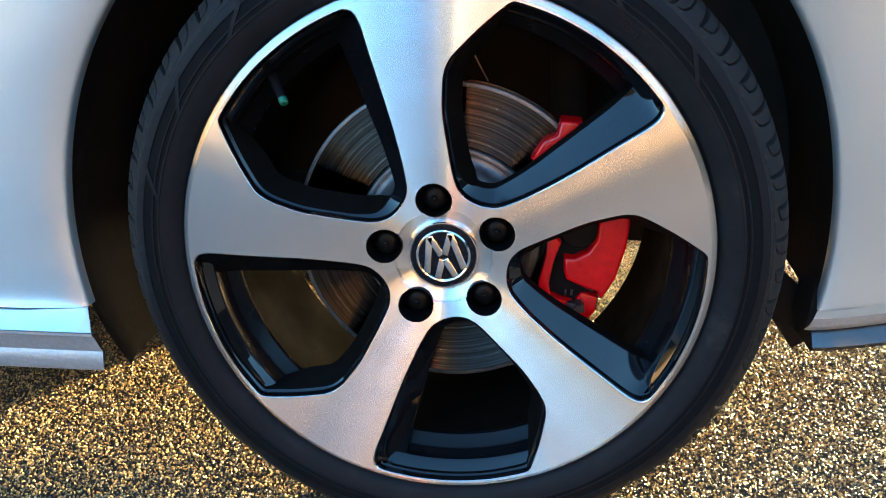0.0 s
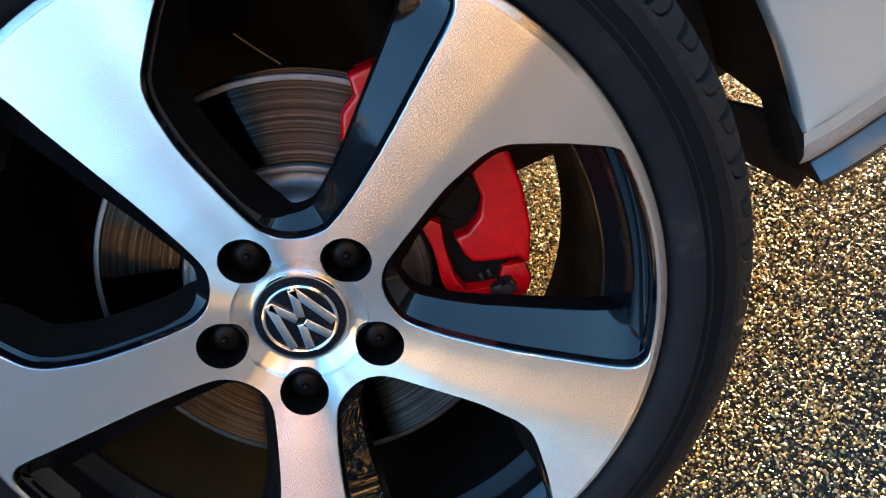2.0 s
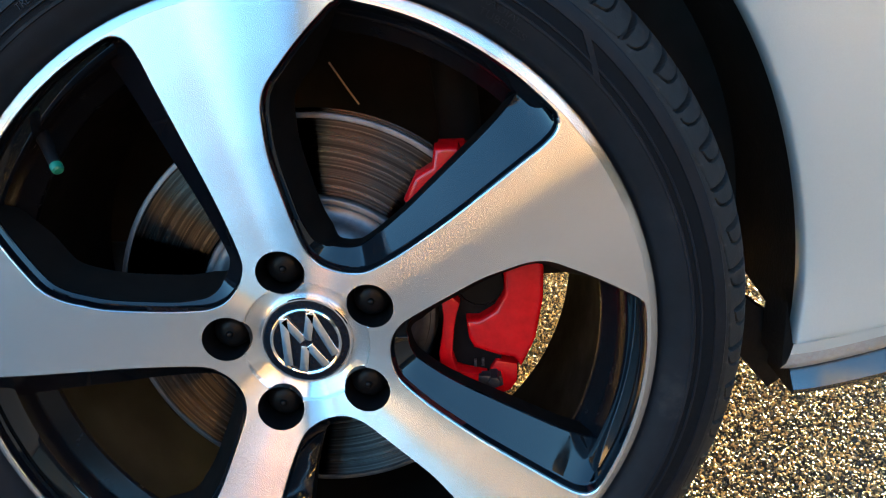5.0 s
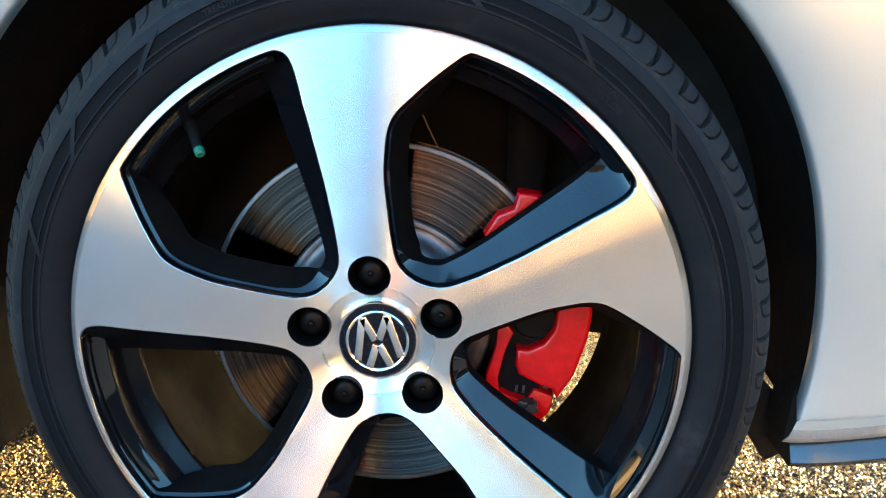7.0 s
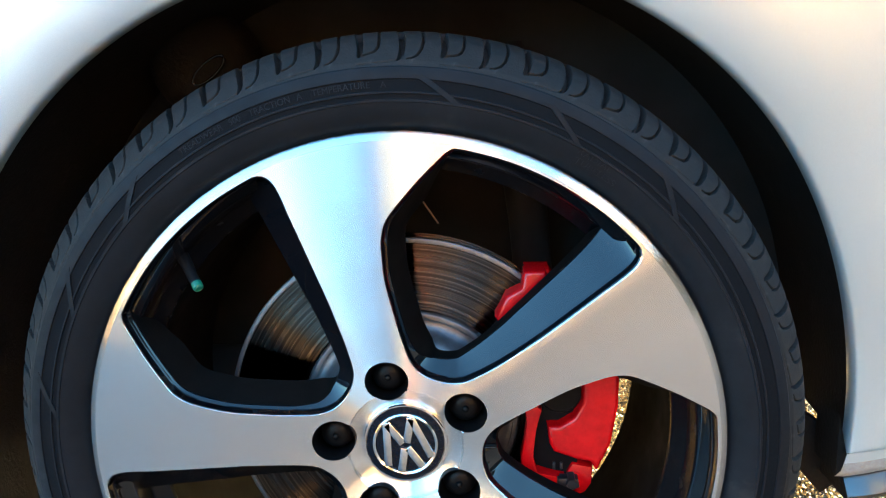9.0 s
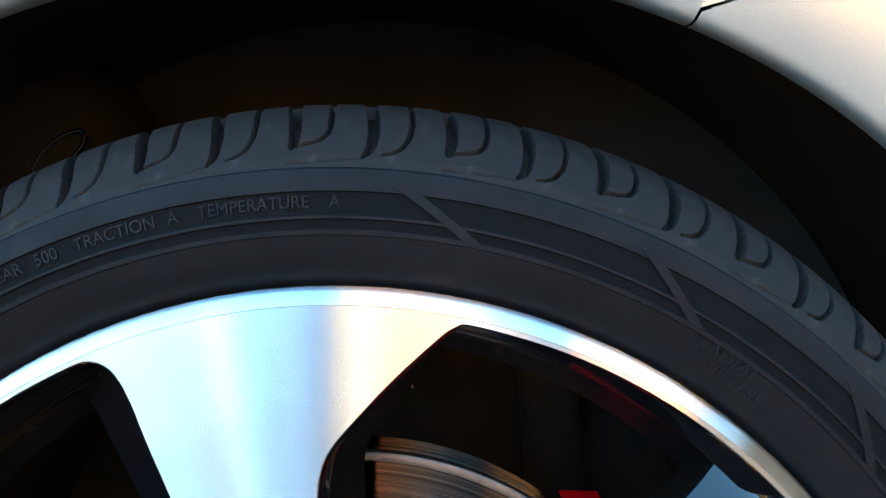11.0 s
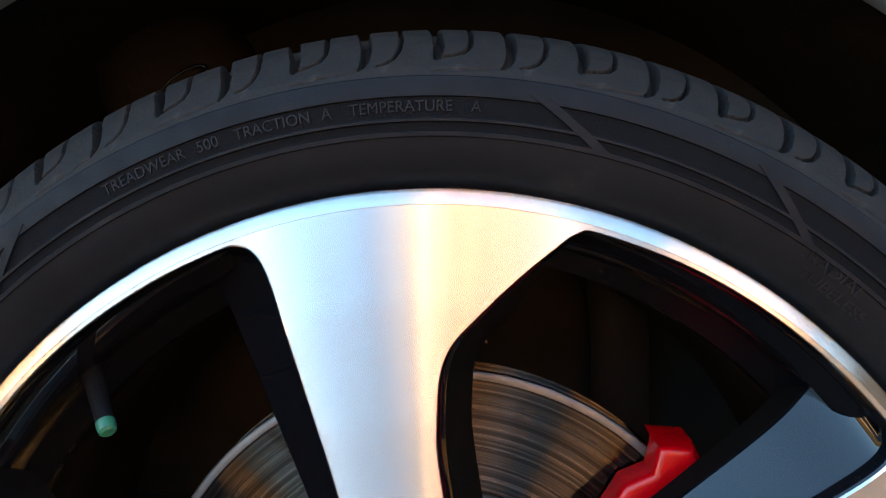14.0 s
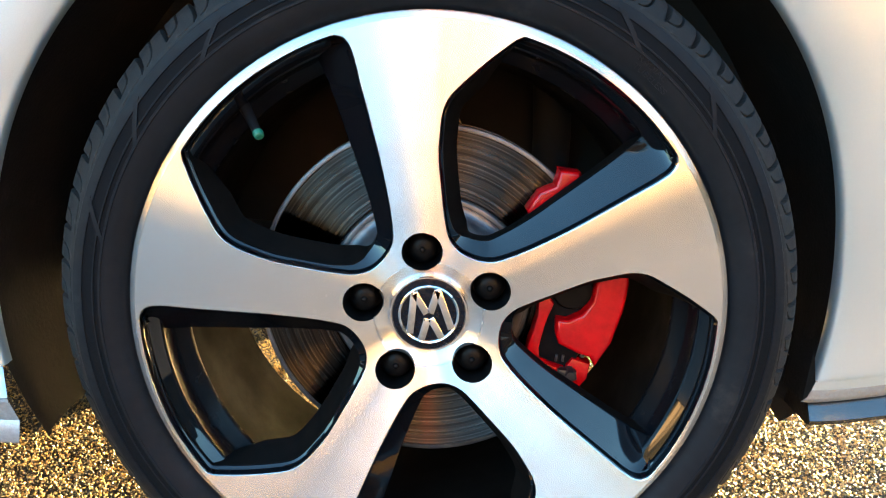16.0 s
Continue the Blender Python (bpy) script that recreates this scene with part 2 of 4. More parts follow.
def wheel_point(r, a, y):
    return (r * math.cos(radians(a)), y, ZC + r * math.sin(radians(a)))


def revolve(profile, a0=0.0, a1=360.0, n=128, flip=False):
    """Turns a list of (radius, depth) about the axle."""
    whole = abs(a1 - a0) >= 359.9
    m = n if whole else n + 1
    verts = [wheel_point(r, a0 + (a1 - a0) * i / n, y) for i in range(m) for r, y in profile]
    k, faces = len(profile), []
    for i in range(n):
        j = (i + 1) % m
        for s in range(k - 1):
            f = (i * k + s, i * k + s + 1, j * k + s + 1, j * k + s)
            faces.append(f[::-1] if flip else f)
    return verts, faces


def joined(*pieces):
    verts, faces = [], []
    for v, f in pieces:
        o = len(verts)
        verts += list(v)
        faces += [tuple(i + o for i in q) for q in f]
    return verts, faces


def spun(profile, centre, n=32):
    """Turns (radius, depth) about an axis along y through a centre; closes the tip where the radius is 0."""
    cx, cz = centre
    verts = [(cx + r * math.cos(2 * math.pi * i / n), y, cz + r * math.sin(2 * math.pi * i / n)) for i in range(n) for r, y in profile]
    k = len(profile)
    faces = [(i * k + s, i * k + s + 1, (i + 1) % n * k + s + 1, (i + 1) % n * k + s) for i in range(n) for s in range(k - 1)]
    return verts, faces


def slab(outline, y0, y1, bevel=0.002, rows=2):
    """A plate with the outline (x, z), from depth y0 (towards the viewer) to y1, with a rounded front edge."""
    bm = bmesh.new()
    vs = [bm.verts.new((x, y1, z)) for x, z in outline]
    f = bm.faces.new(vs)
    f.normal_update()
    if f.normal.y > 0:
        f.normal_flip()
    out = bmesh.ops.extrude_face_region(bm, geom=[f])
    top = [g for g in out["geom"] if isinstance(g, bmesh.types.BMVert)]
    for v in top:
        v.co.y = y0
    bm.normal_update()
    if bevel:
        edges = [e for e in bm.edges if all(abs(v.co.y - y0) < 1e-6 for v in e.verts)]
        bmesh.ops.bevel(bm, geom=edges, offset=bevel, segments=rows, profile=0.5, affect="EDGES")
    bmesh.ops.recalc_face_normals(bm, faces=bm.faces)
    bmesh.ops.triangulate(bm, faces=[q for q in bm.faces if len(q.verts) > 4])
    bm.verts.index_update()
    verts = [tuple(v.co) for v in bm.verts]
    faces = [tuple(v.index for v in q.verts) for q in bm.faces]
    bm.free()
    return verts, faces


def tube(points, radius, n=10):
    """A round bar along points."""
    verts, faces = [], []
    pts = [Vector(p) for p in points]
    for i, p in enumerate(pts):
        t = (pts[min(i + 1, len(pts) - 1)] - pts[max(i - 1, 0)]).normalized()
        u = t.cross(Vector((0.3, 0.2, 1))).normalized()
        w = t.cross(u)
        r = radius[i] if isinstance(radius, (list, tuple)) else radius
        verts += [tuple(p + (u * math.cos(2 * math.pi * k / n) + w * math.sin(2 * math.pi * k / n)) * r) for k in range(n)]
    for i in range(len(pts) - 1):
        faces += [(i * n + k, i * n + (k + 1) % n, (i + 1) * n + (k + 1) % n, (i + 1) * n + k) for k in range(n)]
    faces += [tuple(range(n))[::-1], tuple(range((len(pts) - 1) * n, len(pts) * n))]
    return verts, faces


def smooth_loop(points, per=6):
    """A closed Catmull-Rom curve through points."""
    out, n = [], len(points)
    for i in range(n):
        p = [Vector(points[(i + k) % n]) for k in (-1, 0, 1, 2)]
        for s in range(per):
            t = s / per
            out.append(0.5 * ((2 * p[1]) + (p[2] - p[0]) * t + (2 * p[0] - 5 * p[1] + 4 * p[2] - p[3]) * t * t + (3 * p[1] - p[0] - 3 * p[2] + p[3]) * t ** 3))
    return out


# ---- the car ----
car = new("car")
tagged(car, "silver hatchback parked on chip asphalt, rear wheel beside it", "car")


# ---- wheel rim ----
def face_depth(r):
    return float(np.interp(r, [0.030, 0.0352, 0.0452, 0.0468, 0.062, 0.10, 0.15, 0.20, 0.235, 0.2475],
                           [0.0115, 0.0105, 0.0058, 0.0030, 0.0002, -0.0055, -0.0097, -0.0113, -0.0110, -0.0106]))


# one opening between two spokes: radius, and degrees clockwise from the spoke before it
OPENING = [(0.2391, 24.4), (0.2366, 22.4), (0.2290, 20.7), (0.2130, 17.3), (0.1970, 13.7), (0.1835, 10.5), (0.1705, 9.0), (0.1540, 8.6), (0.1350, 8.7),
           (0.1060, 11.0), (0.0900, 13.2), (0.0740, 17.0), (0.0655, 22.5), (0.0612, 30.0), (0.0612, 40.0), (0.0655, 48.5), (0.0740, 54.8), (0.0945, 59.0),
           (0.1200, 61.0), (0.1450, 61.9), (0.1950, 62.5), (0.2200, 62.7), (0.2320, 62.2), (0.2380, 60.8), (0.2394, 58.5), (0.2394, 51.0), (0.2394, 42.0), (0.2394, 33.0)]
OUTER_R = 0.2458
HOLE_R = 0.0170


def opening_loop(k):
    pts = []
    for r, a in OPENING:
        w = radians(PHI - 72 * k - a)
        pts.append((r * math.cos(w), r * math.sin(w)))
    return smooth_loop(pts, 5)


def inset(loop, amounts, held=None):
    """Moves a loop into the opening by amounts, point by point; over the held stretch all go one way."""
    n, out = len(loop), []
    area = sum(loop[i].x * loop[(i + 1) % n].y - loop[(i + 1) % n].x * loop[i].y for i in range(n))
    s = 1 if area > 0 else -1
    for i, p in enumerate(loop):
        t = (loop[(i + 2) % n] - loop[i - 2]).normalized()
        if held and held[0] < i < held[1] + 6:
            keep = min(1.0, (held[1] + 6 - i) / 6)
            t = (t * (1 - keep) + (loop[held[0] + 2] - loop[held[0] - 2]).normalized() * keep).normalized()
        out.append(p + Vector((-t.y, t.x)) * s * amounts[i])
    return out


def within(p, loop):
    c, n = False, len(loop)
    for i in range(n):
        a, b = loop[i], loop[i - 1]
        if (a[1] > p[1]) != (b[1] > p[1]) and p[0] < (b[0] - a[0]) * (p[1] - a[1]) / (b[1] - a[1]) + a[0]:
            c = not c
    return c


def circle(r, n, cx=0.0, cz=0.0):
    return [Vector((cx + r * math.cos(2 * math.pi * i / n), cz + r * math.sin(2 * math.pi * i / n))) for i in range(n)]


def filled(outer, holes, depth, step, flip=False, rings=()):
    """A sheet between an outer loop and holes, with its depth given by the radius."""
    from mathutils.geometry import delaunay_2d_cdt
    pts, edges = [], []
    for loop in [outer, *holes]:
        o = len(pts)
        pts += [Vector(p[:2]) for p in loop]
        edges += [(o + i, o + (i + 1) % len(loop)) for i in range(len(loop))]
    edge_pts = np.array([tuple(p) for p in pts])
    rmax = max(p.length for p in outer)
    r = step
    while r < rmax:
        n = max(6, int(2 * math.pi * r / step))
        for i in range(n):
            q = Vector((r * math.cos(2 * math.pi * i / n), r * math.sin(2 * math.pi * i / n)))
            if np.min(np.hypot(edge_pts[:, 0] - q.x, edge_pts[:, 1] - q.y)) > step * 0.6 and within(q, outer) and not any(within(q, h) for h in holes):
                pts.append(q)
        r += step
    for r in rings:
        for i in range(120):
            q = Vector((r * math.cos(2 * math.pi * i / 120), r * math.sin(2 * math.pi * i / 120)))
            if np.min(np.hypot(edge_pts[:, 0] - q.x, edge_pts[:, 1] - q.y)) > 0.0006 and not any(within(q, h) for h in holes):
                pts.append(q)
    v, _, f, *_ = delaunay_2d_cdt(pts, edges, [], 0, 1e-7)
    keep = []
    for t in f:
        c = sum((v[i] for i in t), Vector((0, 0))) / 3
        if within(c, outer) and not any(within(c, h) for h in holes):
            area = (v[t[1]] - v[t[0]]).cross(v[t[2]] - v[t[0]])
            t = tuple(t) if (area > 0) != flip else tuple(t)[::-1]
            keep.append(t)
    return [(p.x, depth(p.length), ZC + p.y) for p in v], keep


bolt_at = [(0.056 * math.cos(radians(PHI - 72 * k)), 0.056 * math.sin(radians(PHI - 72 * k))) for k in range(5)]
loops = [opening_loop(k) for k in range(5)]
holes = [circle(HOLE_R, 40, *c) for c in bolt_at]
hub_hole = circle(0.0335, 64)

rim = part("rim_face", mesh_of("rim_face", *filled(circle(0.2408, 240), loops + holes + [hub_hole], face_depth, 0.005, rings=(0.0452, 0.0468)), ALU, 12), car,
           "lathe-turned bright aluminium face of five-spoke alloy wheel")


# how wide the sloped facet is along the opening: narrow on one spoke, broad on the other
FACET = [0.03, 0.05] + [0.07] * 9 + [0.14, 0.26, 0.38, 0.43, 0.47, 0.51, 0.60, 0.70, 0.82, 1.00, 1.16, 1.26, 1.10] + [0.02] * 4


def eased(loop, times):
    for _ in range(times):
        loop = [(loop[i - 1] + loop[i] * 2 + loop[(i + 1) % len(loop)]) / 4 for i in range(len(loop))]
    return loop


def opening_wall(loop):
    """The black edge, sloped facet and deep side wall of one opening."""
    n = len(loop)
    share = [FACET[i // 5] + (FACET[(i // 5 + 1) % len(FACET)] - FACET[i // 5]) * (i % 5) / 5 for i in range(n)]
    rows = []
    # inset, depth, and how much of each follows the facet's width
    for shift, back, wide, deep, ease in ((0.0, 0.0, 0, 0, 0), (0.0004, 0.0009, 0.0004, 0, 0), (0.0007, 0.0018, 0.0009, 0, 0), (0.0012, 0.0075, 0.0018, 0, 0), (0.0018, 0.0086, 0.0022, 0, 0),
                                          (0.0018, 0.0090, 0.0252, 0.0188, 1), (0.0020, 0.0102, 0.0258, 0.0191, 1), (0.0022, 0.0600, 0.0268, None, 1)):
        draft = [0.0110 * max(0.0, min(1.0, (0.40 - s) / 0.25)) * max(0.0, min(1.0, (0.234 - q.length) / 0.03)) if deep is None else 0.0 for q, s in zip(loop, share)]
        lp = eased(inset(loop, [shift + wide * s + d for s, d in zip(share, draft)], (94, 116) if ease else None), ease)
        # the wall is deep on the narrow side, shallow on the broad one and towards the rim
        ends = [max(0.016 + 0.0290 * s, 0.036 - 0.004 * s - 0.020 * max(0.0, min(1.0, (q.length - 0.225) / 0.012))) for q, s in zip(loop, share)]
        rows.append([(p.x, face_depth(q.length) + (e if deep is None else back + deep * s), ZC + p.y) for p, q, s, e in zip(lp, loop, share, ends)])
    verts = [v for r in rows for v in r]
    faces = [(k * n + i, k * n + (i + 1) % n, (k + 1) * n + (i + 1) % n, (k + 1) * n + i) for k in range(len(rows) - 1) for i in range(n)]
    return verts, faces, rows[-1]


back_loops, back_edges = [], []
for lp in loops:
    v, f, last = opening_wall(lp)
    back_edges.append(last)
    back_loops.append([Vector((p[0], p[2] - ZC)) for p in last])
    wall = mesh_of("spoke_wall", v, f, BLACK, 14)
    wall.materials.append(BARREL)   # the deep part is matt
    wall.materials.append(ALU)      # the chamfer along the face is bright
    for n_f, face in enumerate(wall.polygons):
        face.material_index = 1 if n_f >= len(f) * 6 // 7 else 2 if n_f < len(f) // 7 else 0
    part("spoke_wall", wall, rim, "gloss black painted side wall between two spokes")
# the spokes are thinner along their broad facets: their backs meet the walls
ends = np.array([p for lp in back_edges for p in lp])
sheet, sheet_faces = filled(circle(0.2405, 160), back_loops + [circle(0.03, 32)], lambda r: 0.0, 0.012, True)
for n_v, (x, y, z) in enumerate(sheet):
    w = 1.0 / ((ends[:, 0] - x) ** 2 + (ends[:, 2] - z) ** 2 + 1e-9) ** 2
    sheet[n_v] = (x, float((w * ends[:, 1]).sum() / w.sum()), z)
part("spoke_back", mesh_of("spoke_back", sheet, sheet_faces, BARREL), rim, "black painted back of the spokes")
part("rim_flange", mesh_of("rim_flange", *revolve([(0.2408, -0.0108), (0.2413, -0.0109), (OUTER_R, -0.0080), (0.2468, -0.0070), (0.2472, -0.0040), (0.2460, 0.0005), (0.2450, 0.008), (0.243, 0.012)], n=240), ALU), rim, "bright turned edge of the wheel rim")
BARREL_PROFILE = [(0.2392, -0.0012), (0.2387, 0.0004), (0.2302, 0.0090), (0.2294, 0.0101), (0.2284, 0.0118), (0.2272, 0.0260), (0.2252, 0.0295), (0.2170, 0.0380), (0.2158, 0.0395), (0.2151, 0.0430), (0.2146, 0.060), (0.2130, 0.095), (0.2110, 0.125),
                  (0.2080, 0.138), (0.2070, 0.166), (0.2220, 0.178), (0.2310, 0.185), (0.2400, 0.190), (0.2460, 0.195), (0.2470, 0.197), (0.2440, 0.192), (0.2400, 0.184)]
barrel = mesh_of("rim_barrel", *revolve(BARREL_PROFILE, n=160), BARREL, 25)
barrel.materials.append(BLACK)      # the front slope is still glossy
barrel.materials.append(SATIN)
# gloss in front, satin next, then the matt near-zero black further in
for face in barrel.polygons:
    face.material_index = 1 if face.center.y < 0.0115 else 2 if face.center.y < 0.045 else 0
part("rim_barrel", barrel, rim, "black inner barrel of the wheel, darker and duller with depth")
for (bx, bz) in bolt_at:
    well = spun([(HOLE_R, face_depth(0.056)), (HOLE_R - 0.0006, face_depth(0.056) + 0.002), (0.0150, 0.026), (0.0, 0.026)], (bx, ZC + bz), 40)
    # the well's rim follows the slope of the face
    wv = [(x, face_depth(math.hypot(x, z - ZC)) if i % 4 == 0 else y, z) for i, (x, y, z) in enumerate(well[0])]
    part("bolt_well", mesh_of("bolt_well", wv, well[1], CAP), rim)
    cap = spun([(r, y + 0.0180) for r, y in ((0.0140, 0.012), (0.0138, 0.0025), (0.0128, -0.0020), (0.0108, -0.0052), (0.0080, -0.0072), (0.0045, -0.0082), (0.0026, -0.0084),
                (0.0023, -0.0102), (0.0012, -0.0110), (0.0, -0.0111))], (bx, ZC + bz), 36)
    part("bolt_cap", mesh_of("bolt_cap", *cap, CAP, 50), rim, "domed black plastic bolt cap with a nub")

CAP_BACK = 0.0095      # how deep the centre cap sits in the hub
# centre cap and its emblem, tilted as the spokes stand
part("centre_cap", mesh_of("centre_cap", *spun([(r, y + CAP_BACK) for r, y in ((0.0335, 0.006), (0.0333, -0.0020), (0.0326, -0.0030), (0.0316, -0.0030), (0.0311, -0.0022), (0.0311, -0.0012), (0.0, -0.0012))], (0, ZC), 72), CHROME, 30), rim, "bright ring of the wheel's centre cap")
part("cap_field", mesh_of("cap_field", *spun([(r, y + CAP_BACK) for r, y in ((0.0309, -0.0010), (0.0309, -0.0020), (0.0260, -0.0026), (0.0, -0.0030))], (0, ZC), 72), BADGE, 30), rim, "blue-black field of the centre cap")
part("emblem_ring", mesh_of("emblem_ring", *spun([(r, y + CAP_BACK) for r, y in ((0.0262, -0.0022), (0.0258, -0.0042), (0.0248, -0.0048), (0.0236, -0.0042), (0.0232, -0.0024))], (0, ZC), 72), CHROME, 30), rim, "chrome ring of the emblem")


def emblem_bar(u0, v0, u1, v1, w=0.0066):
    """A bar of the emblem, between two points in the cap's own plane."""
    turn = radians(188.7)
    d = Vector((u1 - u0, v1 - v0)).normalized()
    s = Vector((-d.y, d.x)) * w / 2
    pts = []
    for p in (Vector((u0, v0)) + s, Vector((u0, v0)) - s, Vector((u1, v1)) - s, Vector((u1, v1)) + s):
        pts.append((p.x * math.cos(turn) - p.y * math.sin(turn), ZC + p.x * math.sin(turn) + p.y * math.cos(turn)))
    part("emblem_bar", mesh_of("emblem_bar", *slab(pts, CAP_BACK - 0.0050, CAP_BACK - 0.0020, 0.0007), CHROME, 30), rim, "slanted chrome bar of the emblem")


for s in (-1, 1):
    emblem_bar(s * 0.0090, 0.0222, s * 0.0012, 0.0030)
    emblem_bar(s * 0.0178, 0.0150, s * 0.0098, -0.0215)
    emblem_bar(s * 0.0100, -0.0205, s * 0.0014, -0.0010)

stem = [wheel_point(0.2300, 133.6, 0.022), wheel_point(0.2200, 133.7, 0.014), wheel_point(0.2110, 133.8, 0.005), wheel_point(0.2025, 134.0, -0.002)]
part("valve_stem", mesh_of("valve_stem", *tube(stem, [0.0052, 0.0046, 0.0040, 0.0040]), SMOOTH_RUBBER), rim, "black rubber tyre valve stem")
cap_pts = [Vector(stem[-2]).lerp(Vector(stem[-1]), t) for t in (0.75, 1.0, 1.2, 1.3)]
part("valve_cap", mesh_of("valve_cap", *tube(cap_pts, [0.0042, 0.0042, 0.0039, 0.0026], 12), GREEN), rim, "small green valve cap")

# ---- tyre ----
SIDE = [(0.2405, 0.006), (0.2448, 0.0035), (0.2474, 0.0010), (0.2492, -0.0034), (0.2520, -0.0080), (0.2560, -0.0108), (0.2600, -0.0128), (0.2650, -0.0142), (0.2678, -0.0147),
        (0.2682, -0.0156), (0.2700, -0.0156), (0.2704, -0.0145), (0.2736, -0.0143), (0.2740, -0.0153), (0.2751, -0.0152), (0.2755, -0.0139),
        (0.2836, -0.0126), (0.2840, -0.0135), (0.2868, -0.0129), (0.2905, -0.0112), (0.2918, -0.0106), (0.2924, -0.0092)]
TREAD_LINE = [(0.2924, -0.0092), (0.2960, -0.0068), (0.2985, -0.0042), (0.3024, 0.0000), (0.3070, 0.0052), (0.3112, 0.0114), (0.3143, 0.0195), (0.3163, 0.0290), (0.3172, 0.0400)]
CROWN = [(0.3060, 0.0440), (0.3065, 0.0480), (0.3166, 0.0490), (0.3174, 0.0650), (0.3176, 0.0700), (0.3095, 0.0710), (0.3095, 0.0760), (0.3176, 0.0770), (0.3185, 0.0950),
         (0.3178, 0.1130), (0.3095, 0.1140), (0.3095, 0.1190), (0.3172, 0.1200), (0.3150, 0.1410), (0.3065, 0.1420), (0.3065, 0.1460)]
inner_side = [(r, 0.190 - y) for r, y in reversed(TREAD_LINE)] + [(0.2700, 0.2035), (0.2560, 0.1990), (0.2480, 0.1890), (0.2400, 0.1840)]
under_tread = [(0.2924, -0.0092), (0.2880, 0.0020), (0.2990, 0.0300), (0.3060, 0.0430)]
tyre_mesh = mesh_of("tyre", *revolve(SIDE + under_tread[1:] + CROWN + inner_side, n=256), RUBBER, 28)
tyre_mesh.materials.append(PANEL)   # the sunk panels between the rings are matt
for f in tyre_mesh.polygons:
    far = math.hypot(f.center.x, f.center.z - ZC)
    if f.center.y < 0 and (0.2705 < far < 0.2735 or 0.2756 < far < 0.2835):
        f.material_index = 1
tyre = part("tyre", tyre_mesh, car, "black low-profile tyre with moulded sidewall rings")


def side_depth(r):
    return float(np.interp(r, [p[0] for p in SIDE], [p[1] for p in SIDE]))


PITCHES = 64
step_a = 360.0 / PITCHES
ROUND = 0.0054                    # metres along the shoulder for a degree
# grooves of the shoulder: degrees across, metres up from the sidewall, half width
WIDE_OPEN = [(0.05, 0.0048, 0.0004), (0.40, 0.0072, 0.0011), (0.60, 0.012, 0.0017), (0.62, 0.020, 0.0020), (0.45, 0.030, 0.0021), (0.18, 0.040, 0.0022), (-0.35, 0.062, 0.0023)]
WIDE_HOOK = [(0.50, 0.0100, 0.0009), (0.62, 0.014, 0.0017), (0.62, 0.020, 0.0020), (0.45, 0.030, 0.0021), (0.18, 0.040, 0.0022), (-0.35, 0.062, 0.0023)]
SIPE_OPEN = [(1.45, 0.0062, 0.0002), (2.10, 0.0072, 0.0004), (2.75, 0.0102, 0.0006), (3.20, 0.016, 0.0007), (3.35, 0.025, 0.0007), (3.08, 0.040, 0.0007), (2.65, 0.062, 0.0007)]
SIPE_HOOK = [(0.55, 0.0102, 0.0007), (1.00, 0.0108, 0.0006), (1.90, 0.0122, 0.0006), (2.60, 0.0140, 0.0007), (3.02, 0.018, 0.0007), (3.12, 0.025, 0.0007), (2.92, 0.040, 0.0007), (2.55, 0.062, 0.0007)]
FOOT_LINE = [(step_a + 0.05, 0.0048, 0.0004), (4.40, 0.0036, 0.00035), (2.20, 0.0027, 0.00035), (0.30, 0.0022, 0.0003)]


def carve(u, h, line, deep):
    """How deep a groove cuts at points u (degrees), h (metres up the shoulder)."""
    best = np.zeros_like(u)
    for (u0, h0, w0), (u1, h1, w1) in zip(line, line[1:]):
        ax, ay, bx, by = u0 * ROUND, h0, u1 * ROUND, h1
        t = np.clip(((u * ROUND - ax) * (bx - ax) + (h - ay) * (by - ay)) / ((bx - ax) ** 2 + (by - ay) ** 2), 0, 1)
        gap = np.hypot(u * ROUND - ax - t * (bx - ax), h - ay - t * (by - ay)) - (w0 + (w1 - w0) * t)
        best = np.maximum(best, deep * np.clip(0.5 - gap / 0.0008, 0, 1))
    return best


